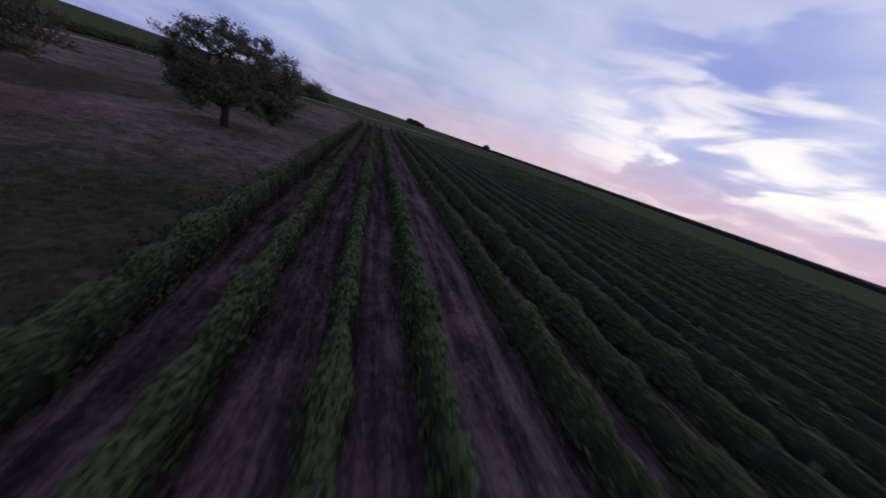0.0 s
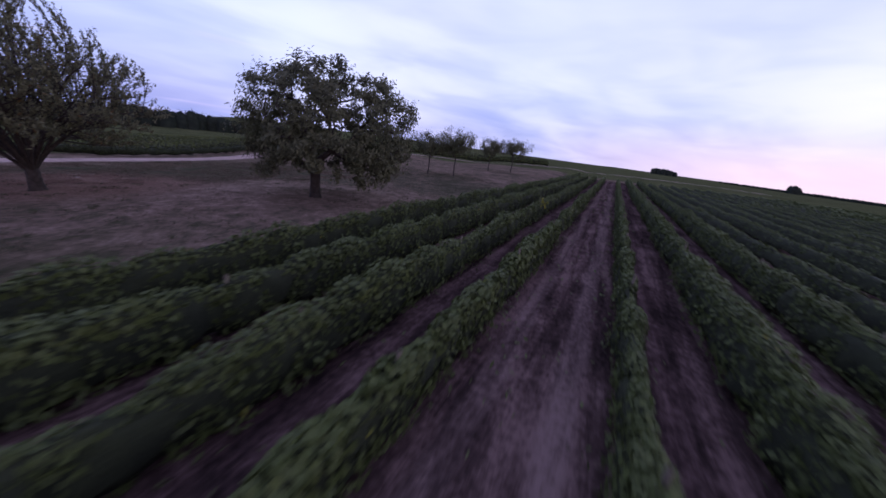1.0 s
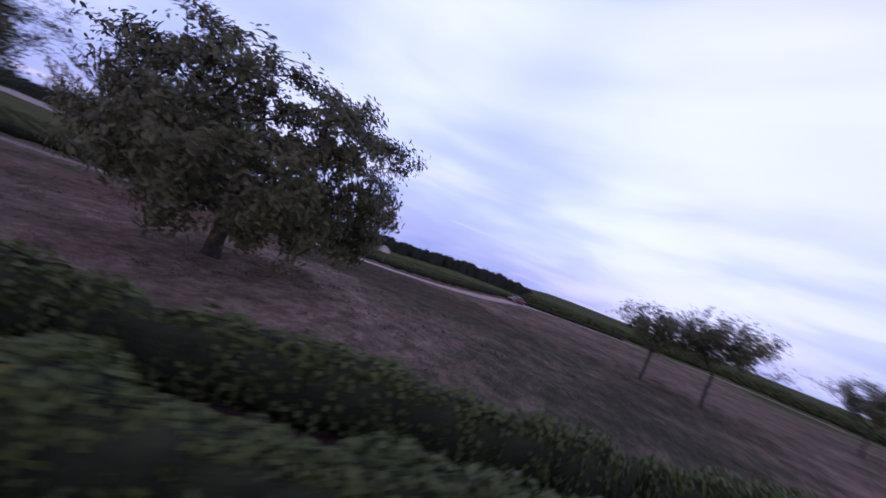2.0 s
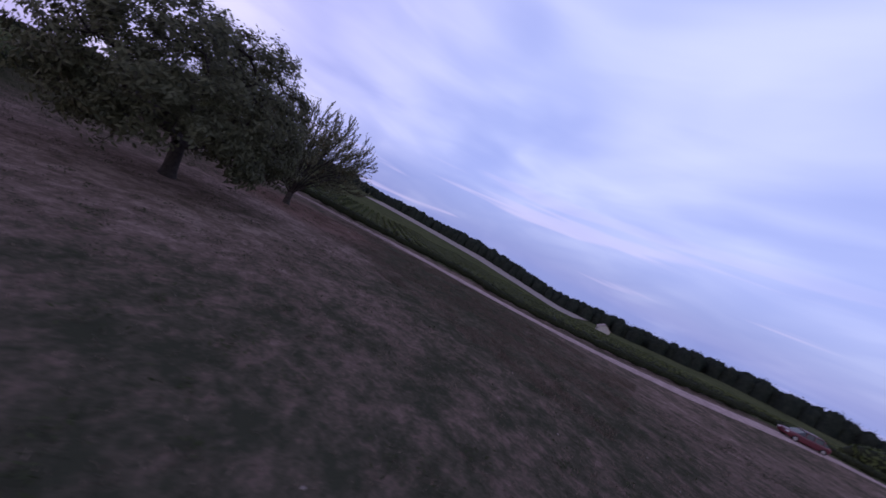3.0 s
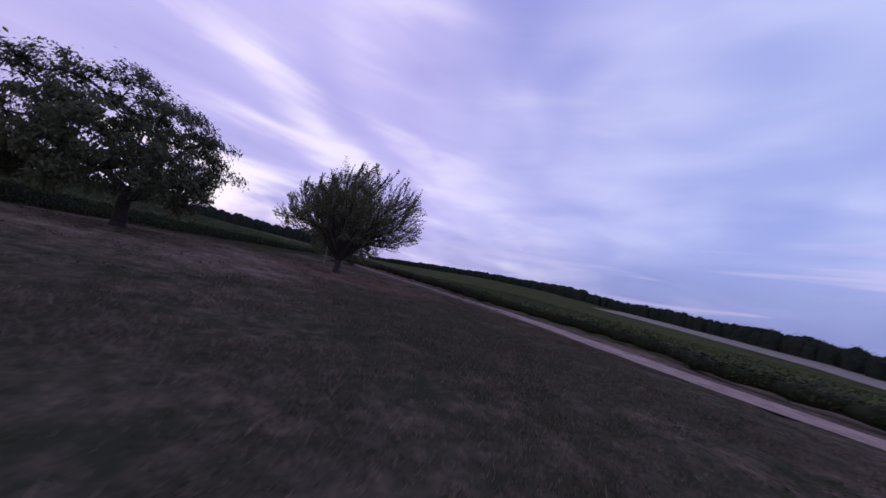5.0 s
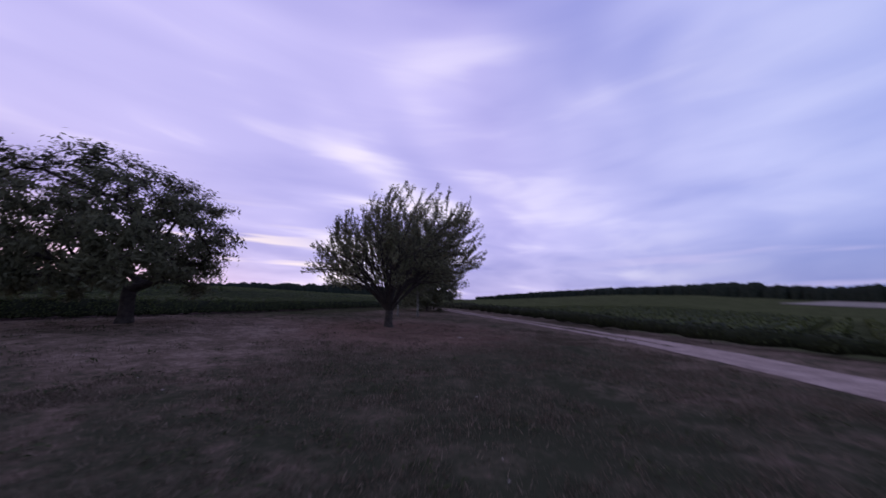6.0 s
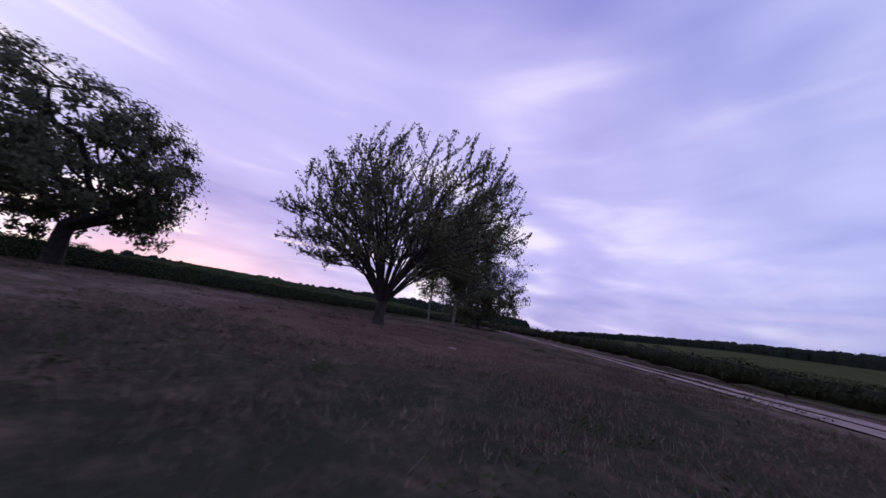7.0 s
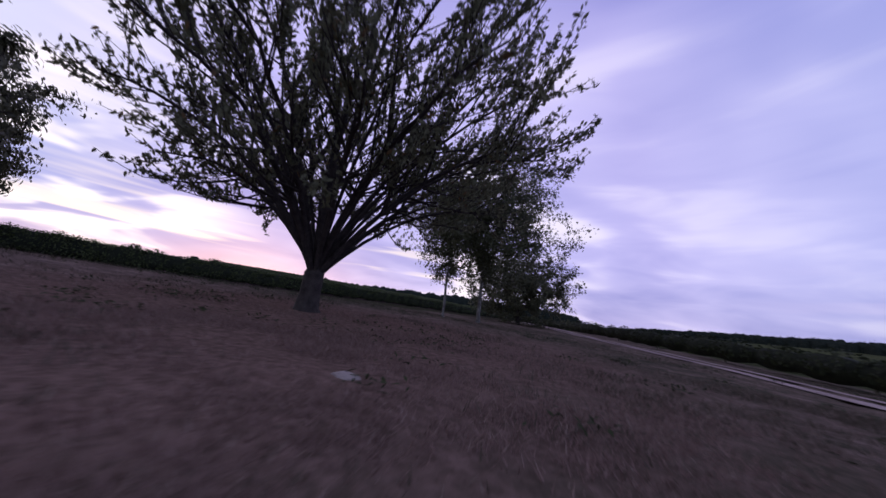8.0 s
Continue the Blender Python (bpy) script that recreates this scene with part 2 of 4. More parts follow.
def graded(lo, hi, step, far, grow=1.16):
    mid = list(np.arange(lo, hi + step / 2, step))
    a, b, s = [], [], step
    while lo - sum(a) > -far:
        s *= grow
        a.append(s)
    s = step
    while hi + sum(b) < far:
        s *= grow
        b.append(s)
    left = lo - np.cumsum(a)
    return np.array(sorted(left) + mid + list(hi + np.cumsum(b)))


ROAD = [(40, -135), (12, -82), (-7.7, -45), (-16.1, -30), (-23, -18), (-29, -8), (-34.5, 0), (-38, 7), (-39.6, 14), (-41.3, 21), (-44.6, 28), (-48.9, 36), (-56, 45), (-64.5, 55), (-69, 66), (-71, 78), (-68, 95), (-58, 116), (-30, 140), (60, 170)]


def road_curve(n=260):
    pts = np.array(ROAD, float)
    d = np.r_[0, np.cumsum(np.hypot(*np.diff(pts, axis=0).T))]
    s = np.linspace(0, d[-1], n)
    xy = np.c_[np.interp(s, d, pts[:, 0]), np.interp(s, d, pts[:, 1])]
    for _ in range(14):
        xy[1:-1] = (xy[:-2] + 2 * xy[1:-1] + xy[2:]) / 4
    return xy


ROW_DRIFT = 0.0101


def ground_material():
    m, nt, b = material("meadow_soil_and_fields", 1.0, 0.0)
    p = position(nt)
    sep = nt.nodes.new("ShaderNodeSeparateXYZ")
    link(nt, p, sep.inputs[0])
    x, y = sep.outputs[:2]
    patch, mid, fine = noise_tex(nt, p, 0.12, 4, 0.6), noise_tex(nt, p, 0.9, 5, 0.65), noise_tex(nt, p, 9.0, 5, 0.7)
    tuft = noise_tex(nt, p, 2.8, 3, 0.6, 0.4)
    f = math_node(nt, "ADD", math_node(nt, "MULTIPLY", patch, 0.25), math_node(nt, "ADD", math_node(nt, "MULTIPLY", mid, 0.32), math_node(nt, "MULTIPLY", fine, 0.2)))
    f = math_node(nt, "ADD", f, math_node(nt, "MULTIPLY", tuft, 0.23))
    # darker, greener zones over the meadow, drier between the two big trees and the vines

    def zone(cx, cy, size):
        u, v = math_node(nt, "DIVIDE", math_node(nt, "ADD", x, -cx), size), math_node(nt, "DIVIDE", math_node(nt, "ADD", y, -cy), size)
        return ramp(nt, math_node(nt, "ADD", math_node(nt, "MULTIPLY", u, u), math_node(nt, "MULTIPLY", v, v)), [(0.0, 1.0), (1.0, 0.0)])

    dark_zone = math_node(nt, "MAXIMUM", math_node(nt, "MAXIMUM", math_node(nt, "MULTIPLY", zone(-18.0, 35.0, 15.0), 0.6), zone(-10.5, 32.5, 8.0)), math_node(nt, "MAXIMUM", zone(-32.0, 24.0, 12.0), math_node(nt, "MAXIMUM", zone(-27.0, 13.0, 10.0), math_node(nt, "MULTIPLY", zone(-11.5, 4.0, 8.0), 0.7))))
    arid = zone(-13.0, 14.0, 15.0)
    f = math_node(nt, "ADD", f, math_node(nt, "SUBTRACT", math_node(nt, "MULTIPLY", arid, 0.045), math_node(nt, "MULTIPLY", dark_zone, 0.072)))
    dry = ramp(nt, f, [(0.40, (0.038, 0.040, 0.026)), (0.46, (0.067, 0.059, 0.042)), (0.51, (0.108, 0.081, 0.064)), (0.56, (0.152, 0.112, 0.092)), (0.61, (0.21, 0.158, 0.132))], "LINEAR")
    # worn reddish earth round the old tree and in loose patches
    dx, dy = math_node(nt, "ADD", x, 23.6), math_node(nt, "MULTIPLY", math_node(nt, "ADD", y, -8.6), 0.8)
    r = math_node(nt, "SQRT", math_node(nt, "ADD", math_node(nt, "MULTIPLY", dx, dx), math_node(nt, "MULTIPLY", dy, dy)))
    r = math_node(nt, "ADD", r, math_node(nt, "MULTIPLY", mid, 5.0))
    bare = ramp(nt, math_node(nt, "DIVIDE", r, 14.0), [(0.40, 0.75), (0.75, 0.0)])
    red = ramp(nt, fine, [(0.35, (0.105, 0.064, 0.052)), (0.65, (0.23, 0.145, 0.122))], "LINEAR")
    meadow = mix(nt, bare, dry, red)
    # tilled lanes: furrows drawn out along the rows
    drawn = nt.nodes.new("ShaderNodeVectorMath")
    drawn.operation = "MULTIPLY"
    link(nt, p, drawn.inputs[0])
    drawn.inputs[1].default_value = (2.6, 0.22, 1.0)
    furrow = noise_tex(nt, drawn.outputs[0], 1.0, 4, 0.6, 0.3)
    # rank dark grass in a strip along the southern vines
    strip_e = math_node(nt, "MULTIPLY", math_node(nt, "ADD", math_node(nt, "ADD", x, 13.4), math_node(nt, "MULTIPLY", mid, -2.4)), 0.4, True)
    strip_y = math_node(nt, "MULTIPLY", math_node(nt, "SUBTRACT", 11.0, y), 0.085, True)
    rank = ramp(nt, math_node(nt, "ADD", math_node(nt, "MULTIPLY", tuft, 0.6), math_node(nt, "MULTIPLY", fine, 0.4)), [(0.4, (0.016, 0.021, 0.009)), (0.6, (0.044, 0.044, 0.024))], "LINEAR")
    meadow = mix(nt, math_node(nt, "MULTIPLY", math_node(nt, "MULTIPLY", strip_e, strip_y), 0.85), meadow, rank)
    soil = ramp(nt, math_node(nt, "ADD", math_node(nt, "MULTIPLY", furrow, 0.4), math_node(nt, "ADD", math_node(nt, "MULTIPLY", mid, 0.25), math_node(nt, "MULTIPLY", fine, 0.35))),
                [(0.41, (0.016, 0.012, 0.012)), (0.5, (0.050, 0.033, 0.032)), (0.59, (0.130, 0.088, 0.085))], "LINEAR")
    # two worn wheel ruts in the widest lane
    across = math_node(nt, "SUBTRACT", math_node(nt, "SUBTRACT", x, math_node(nt, "MULTIPLY", y, ROW_DRIFT)), 3.36)
    across = math_node(nt, "ADD", math_node(nt, "ABSOLUTE", across), math_node(nt, "MULTIPLY", math_node(nt, "SUBTRACT", mid, 0.5), 0.5))
    rut = ramp(nt, across, [(0.30, 0.0), (0.52, 1.0), (0.72, 1.0), (0.95, 0.0)])
    pale = ramp(nt, math_node(nt, "ADD", math_node(nt, "MULTIPLY", furrow, 0.5), math_node(nt, "MULTIPLY", fine, 0.5)), [(0.4, (0.050, 0.034, 0.033)), (0.6, (0.165, 0.118, 0.114))], "LINEAR")
    soil = mix(nt, math_node(nt, "MULTIPLY", rut, 0.75), soil, pale)
    crop = ramp(nt, f, [(0.42, (0.032, 0.038, 0.018)), (0.58, (0.080, 0.086, 0.042))], "LINEAR")
    edge = math_node(nt, "ADD", math_node(nt, "ADD", x, 5.2), math_node(nt, "MULTIPLY", mid, -0.8))
    in_x = math_node(nt, "MULTIPLY", edge, 1.6, True)
    in_y = math_node(nt, "MULTIPLY", math_node(nt, "SUBTRACT", 94.0, y), 0.5, True)
    c = mix(nt, math_node(nt, "MULTIPLY", in_x, in_y), meadow, soil)
    far_n = math_node(nt, "MULTIPLY", math_node(nt, "SUBTRACT", y, 100.0), 0.2, True)
    far_e = math_node(nt, "MULTIPLY", math_node(nt, "SUBTRACT", x, 82.0), 0.2, True)
    far_w = math_node(nt, "MULTIPLY", math_node(nt, "SUBTRACT", math_node(nt, "MULTIPLY", y, -0.5), math_node(nt, "ADD", x, 40.0)), 0.4, True)
    far_s = math_node(nt, "MULTIPLY", math_node(nt, "SUBTRACT", -95.0, y), 0.1, True)
    out = math_node(nt, "MAXIMUM", math_node(nt, "MAXIMUM", far_n, far_e), math_node(nt, "MAXIMUM", far_w, far_s))
    c = mix(nt, out, c, crop)
    link(nt, c, b.inputs["Base Color"])
    bumped(nt, b, math_node(nt, "ADD", mid, fine), 0.9, 0.06)
    return m


def make_ground():
    xs, ys = graded(-66, 30, 0.8, 4500), graded(-60, 70, 0.8, 4500)
    gx, gy = np.meshgrid(xs, ys, indexing="ij")
    gz = land(gx, gy)
    rng = np.random.default_rng(3)
    gz += rng.normal(0, 0.018, gz.shape) * (np.abs(gx) < 70)
    verts = np.c_[gx.ravel(), gy.ravel(), gz.ravel()]
    nx, ny = len(xs), len(ys)
    i = (np.arange(nx - 1)[:, None] * ny + np.arange(ny - 1)[None]).ravel()
    faces = np.c_[i, i + ny, i + ny + 1, i + 1]
    ob = mesh_object("ground", verts, faces, ground_material(), smooth=True)
    tagged(ob, "dry mown meadow, bare vineyard soil and green fields beyond", "ground", kind="structure")


make_ground()


def make_road():
    m, nt, b = material("pale_gravel", 0.95, 0.1)
    p = position(nt)
    mid, fine = noise_tex(nt, p, 1.1, 5, 0.65), noise_tex(nt, p, 16.0, 4, 0.7)
    f = math_node(nt, "ADD", math_node(nt, "MULTIPLY", mid, 0.55), math_node(nt, "MULTIPLY", fine, 0.45))
    link(nt, ramp(nt, f, [(0.32, (0.11, 0.078, 0.068)), (0.5, (0.27, 0.20, 0.182)), (0.68, (0.42, 0.325, 0.30))], "LINEAR"), b.inputs["Base Color"])
    bumped(nt, b, fine, 0.6, 0.02)
    xy = road_curve(360)
    tang = np.gradient(xy, axis=0)
    tang /= np.linalg.norm(tang, axis=1)[:, None]
    nrm = np.c_[-tang[:, 1], tang[:, 0]]
    rng = np.random.default_rng(5)
    wide = sstep(1, 10, xy[:, 1])
    for k, side in enumerate((-1, 1)):
        cols = []
        jit = [np.convolve(rng.normal(0, 0.22, len(xy)), np.ones(5) / 5, "same") for _ in range(2)]
        inner = 0.42 * (1 - wide) - 0.05 * wide
        outer = 1.2 + 0.5 * wide
        offs = [inner + jit[0] * (1 - wide), inner * 0.6 + outer * 0.4, inner * 0.3 + outer * 0.7, outer + jit[1]]
        for j, o in enumerate(offs):
            q = xy + nrm * (side * o)[:, None]
            lift = 0.035 if j in (0, 3) else 0.05
            cols.append(np.c_[q, land(q[:, 0], q[:, 1]) + lift + 0.004 * k])
        v = np.stack(cols, 1).reshape(-1, 3)
        i = (np.arange(len(xy) - 1)[:, None] * 4 + np.arange(3)[None]).ravel()
        faces = np.c_[i, i + 4, i + 5, i + 1] if side < 0 else np.c_[i, i + 1, i + 5, i + 4]
        ob = mesh_object("road", v, faces, m, smooth=True)
        tagged(ob, "pale gravel wheel track of the farm road", "farm track", kind="structure")


make_road()


# ---- leaves and hedges ----
LEAF = np.array([(0, -0.5, 0), (0.42, -0.12, 0.05), (0.3, 0.36, 0.0), (0, 0.55, -0.08), (-0.3, 0.36, 0.0), (-0.42, -0.12, 0.05)])
KITE = np.array([(0, -0.5, 0), (0.36, 0.02, 0.05), (0, 0.55, -0.06), (-0.36, 0.02, 0.05)])
SLIM_KITE = np.array([(0, -0.5, 0), (0.19, 0.0, 0.04), (0, 0.55, -0.08), (-0.19, 0.0, 0.04)])
LONG_LEAF = np.array([(0, -0.5, 0), (0.2, -0.15, 0.03), (0.17, 0.2, 0.0), (0, 0.55, -0.1), (-0.17, 0.2, 0.0), (-0.2, -0.15, 0.03)])


def leaves(name, centers, normals, size, mat, rng, shape=LEAF, parent=None, droop=0.0):
    """Many single leaves in one mesh; each is a bent blade of four or six corners."""
    n = len(centers)
    nrm = normals + rng.normal(0, 0.4, (n, 3))
    nrm /= np.linalg.norm(nrm, axis=1)[:, None] + 1e-9
    up = rng.normal(0, 1, (n, 3))
    up[:, 2] -= droop
    up -= nrm * (up * nrm).sum(1)[:, None]
    up /= np.linalg.norm(up, axis=1)[:, None] + 1e-9
    side = np.cross(up, nrm)
    s = (size * rng.uniform(0.65, 1.3, n))[:, None, None]
    v = centers[:, None] + s * (shape[None, :, :1] * side[:, None] + shape[None, :, 1:2] * up[:, None] + shape[None, :, 2:] * nrm[:, None])
    base = (np.arange(n) * len(shape))[:, None]
    f = base + np.array([[0, 1, 2, 3]])
    if len(shape) == 6:
        f = np.concatenate([f, base + np.array([[0, 3, 4, 5]])], 0)
    return mesh_object(name, v.reshape(-1, 3), f, mat, parent)


def row_core(x_of, y0, y1, step, half_w, top, low, rng, zf, full_of, knobs):
    """A lumpy closed tube: the dense inside of a trained row."""
    ys = np.arange(y0, y1, step)
    n = len(ys)
    half_w, top = half_w * full_of(ys), top * full_of(ys) ** 1.1
    ang = np.linspace(0, 2 * np.pi, 9)[:-1] + np.pi / 8
    lump = np.convolve(rng.normal(0, 1.1, n + 8), np.ones(4) / 4, "valid")[:n]
    lump = lump + knobs * np.cos(2 * np.pi * ys / 1.35 + np.cumsum(rng.normal(0, 0.25, n)))
    rings = []
    for a in ang:
        w = half_w * (1 + 0.25 * lump + rng.normal(0, 0.2, n)) * (1.15 - 0.3 * math.sin(a))
        cz = (top + low) / 2
        hz = (top - low) / 2 * (1 + 0.12 * lump + rng.normal(0, 0.11, n))
        square = lambda q: math.copysign(abs(q) ** 0.6, q)
        rings.append(np.stack([square(math.cos(a)) * w, np.zeros(n), cz + square(math.sin(a)) * hz], 1))
    v = np.stack(rings, 1)
    xs = x_of(ys)
    g = zf(xs, ys)
    v[:, :, 0] += xs[:, None]
    v[:, :, 1] = ys[:, None]
    v[:, :, 2] += g[:, None]
    i = (np.arange(n - 1)[:, None] * 8 + np.arange(8)[None])
    j = (np.arange(n - 1)[:, None] * 8 + (np.arange(8)[None] + 1) % 8)
    f = np.stack([i, j, j + 8, i + 8], -1).reshape(-1, 4)
    return v.reshape(-1, 3), f, lump, ys


def tube(points, radii, sides=6):
    """Vertices and faces of a bent tapered tube."""
    P = np.asarray(points, float)
    r = np.asarray(radii, float)
    t = np.gradient(P, axis=0)
    t /= np.linalg.norm(t, axis=1)[:, None] + 1e-9
    ref = np.where(np.abs(t[:, 2:3]) > 0.9, np.array([[1.0, 0, 0]]), np.array([[0, 0, 1.0]]))
    u = np.cross(t, ref)
    u /= np.linalg.norm(u, axis=1)[:, None] + 1e-9
    w = np.cross(t, u)
    a = np.arange(sides) * 2 * np.pi / sides
    v = P[:, None] + r[:, None, None] * (np.cos(a)[None, :, None] * u[:, None] + np.sin(a)[None, :, None] * w[:, None])
    n = len(P)
    i = np.arange(n - 1)[:, None] * sides + np.arange(sides)[None]
    j = np.arange(n - 1)[:, None] * sides + (np.arange(sides)[None] + 1) % sides
    return v.reshape(-1, 3), np.stack([i, j, j + sides, i + sides], -1).reshape(-1, 4)


def merge(pieces):
    vs, fs, k = [], [], 0
    for v, f in pieces:
        vs.append(v)
        fs.append(f + k)
        k += len(v)
    return np.concatenate(vs), np.concatenate(fs)


def make_vine_row(x0, y0, y1, near0, near1, per_m, per_m_far, seed, label, leaf=0.104, shape=KITE, tall=1.0, slim=1.0, fuller=1.0, knobs=0.35, crest=0.54):
    rng = np.random.default_rng(seed)
    root = new("vine_row")
    tagged(root, label, "vine row", "rows of the vineyard")
    x_of = lambda y: x0 + ROW_DRIFT * y
    full_of = lambda y: np.interp(y, (-8, 6), (1.0, fuller))
    v, f, lump, ys = row_core(x_of, y0, y1, 0.32 if per_m > 150 else 0.7, 0.22 * slim, 0.97 * tall, 0.12, rng, land, full_of, knobs)
    mesh_object("canopy", v, f, VINE_SHADE, root, True)
    n = int(per_m * (near1 - near0) + per_m_far * (y1 - y0 - near1 + near0))
    share = per_m * (near1 - near0) / n
    inner = rng.random(n) < share
    y = np.where(inner, rng.uniform(near0, near1, n), 0)
    outer = np.where(rng.random(n) < max(near0 - y0, 0.01) / max(y1 - y0 - near1 + near0, 0.02), rng.uniform(y0, max(near0, y0 + 0.01), n), rng.uniform(min(near1, y1 - 0.01), y1, n))
    y = np.where(inner, y, outer)
    lmp = np.interp(y, ys, lump)
    full = full_of(y)
    w = 0.27 * slim * full * np.clip(1 + 0.35 * lmp, 0.5, 1.8)
    h = 1.02 * tall * full ** 1.1 * np.clip(1 + 0.12 * lmp, 0.7, 1.3)
    on_top = rng.random(n) < crest
    side = np.where(rng.random(n) < 0.5, -1.0, 1.0)
    off = np.where(on_top, rng.uniform(-1, 1, n), side)
    rise = np.where(on_top, rng.uniform(0.86, 1.12, n) - 0.14 * off * off, rng.uniform(0.15, 0.98, n))
    off = np.where(on_top, 0.8 * off, side * rng.uniform(0.75, 1.1, n) * (1.45 - 0.65 * rise))
    x = x_of(y)
    c = np.c_[x + off * w, y, land(x, y) + rise * h]
    nrm = np.c_[np.where(on_top, 0.4 * off, side), np.zeros(n), np.where(on_top, 1.0, 0.12)]
    size = np.where(inner, leaf, leaf * 1.8)
    tagged(leaves("leaf_wall", c, nrm, size, VINE_LEAF, rng, shape, root, 0.8), kind="stuff")
    if per_m > 150:
        stems = []
        for yy in np.arange(near0, near1, 1.15):
            xx = x_of(yy) + rng.normal(0, 0.03)
            g = lz(xx, yy)
            stems.append(tube([(xx, yy, g - 0.05), (xx + rng.normal(0, 0.03), yy + rng.normal(0, 0.04), g + 0.28), (xx, yy, g + 0.55)], [0.035, 0.028, 0.022], 5))
        mesh_object("stem", *merge(stems), BARK, root)
        tagged(root.children[-1], kind="stuff")
        for yy in np.arange(near0 + 2, near1, 6.0):
            xx = x_of(yy) + 0.02
            g = lz(xx, yy)
            mesh_object("post", *tube([(xx, yy, g - 0.1), (xx, yy, g + 1.22)], [0.04, 0.035], 6), POST, root)
    return root


NEAR_ROWS = [-4.02, -2.08, -0.06, 1.86, 4.86, 6.90, 9.20]
for i, x0 in enumerate(NEAR_ROWS):
    make_vine_row(x0, -75, 91, -26, 48, 560, 120, 100 + i, "leafy green grapevine row trained low over bare soil", shape=LEAF if i == 3 else KITE, tall=1.1 if i == 0 else 1.0, fuller=(1.08, 1.12, 1.05, 0.95, 0.9, 1.05, 1.05)[i], slim=(1.0, 1.05, 1.0, 0.95, 0.8, 1.05, 1.0)[i], knobs=0.45 if i < 4 else 0.3)
for i in range(30):
    make_vine_row(11.4 + 2.2 * i, -75, 91, -30, 60, 110 if i < 10 else 40, 30, 200 + i, "low green grapevine row in the wide vineyard", 0.13 if i < 10 else 0.24, slim=0.85, tall=0.86, knobs=0.3, crest=0.6)


# ---- trees ----
def grow_tree(targets, base, trunk_h, rng, lean=(0, 0), start_r=0.25, tip_r=0.012, up_bias=0.35, step=0.45, fork=1.0):
    """Joins target points to a growing skeleton, nearest first; returns nodes, parents and radii."""
    nodes = [np.array(base, float)]
    parent = [-1]
    k = max(2, int(trunk_h / 0.35))
    for i in range(1, k + 1):
        t = i / k
        nodes.append(np.array([base[0] + lean[0] * t + rng.normal(0, 0.02), base[1] + lean[1] * t + rng.normal(0, 0.02), base[2] + trunk_h * t]))
        parent.append(len(nodes) - 2)
    crotch = nodes[-1]
    order = np.argsort(np.linalg.norm(targets - crotch, axis=1))
    tips = []
    arr = np.zeros((40000, 3))
    arr[: len(nodes)] = nodes
    dist0 = np.zeros(40000)
    n = len(nodes)
    first = k - 1 if k > 3 else k
    for t in targets[order]:
        d = np.linalg.norm(arr[first:n] - t, axis=1)
        low = np.maximum(0, arr[first:n, 2] - t[2]) * up_bias * 2
        j = int(np.argmin(d + fork * 0.22 * dist0[first:n] + low)) + first
        a = arr[j]
        L = np.linalg.norm(t - a)
        m = max(1, int(L / step))
        mid = (a + t) / 2 + np.array([0, 0, -0.08 * L]) + rng.normal(0, 0.05 * L, 3)
        prev = j
        for q in range(1, m + 1):
            s = q / m
            p = (1 - s) ** 2 * a + 2 * s * (1 - s) * mid + s * s * t
            if n >= 39990:
                break
            arr[n] = p
            dist0[n] = dist0[prev] + L / m
            parent.append(prev)
            prev = n
            n += 1
        tips.append(prev)
    par = np.array(parent[:n])
    load = np.ones(n) * 0.0
    load[tips] = 1
    for i in range(n - 1, 0, -1):
        load[par[i]] += load[i]
    r = np.maximum(tip_r, start_r * (load / load[0]) ** 0.46)
    return arr[:n], par, r, np.array(tips)


def skeleton_tubes(P, par, r, sides_big=8):
    """One tapered prism per link, wider at the foot."""
    pieces = []
    for i in range(1, len(P)):
        j = par[i]
        ra, rb = min(r[j], r[i] * 1.5), r[i]
        sides = sides_big if rb > 0.08 else (5 if rb > 0.03 else 3)
        d = P[i] - P[j]
        a = P[j] - d * 0.12
        pieces.append(tube([a, P[i]], [ra, rb], sides))
    return merge(pieces)


def in_crown(rng, n, center, radii, power=0.33, lump=0.18):
    """Points filling a lumpy crown, most of them near its skin."""
    d = rng.normal(0, 1, (n * 3, 3))
    d /= np.linalg.norm(d, axis=1)[:, None]
    rad = rng.random(n * 3) ** power
    ph = np.array([noise.noise(Vector(v) * 2.1 + Vector(center) * 0.31) for v in d])
    rad = rad * (1 + lump * 2 * ph)
    p = np.array(center) + d * rad[:, None] * np.where(d[:, 2:3] > 0, np.array([[radii[0], radii[1], radii[2]]]), np.array([[radii[0], radii[1], radii[3]]]))
    return p[:n]


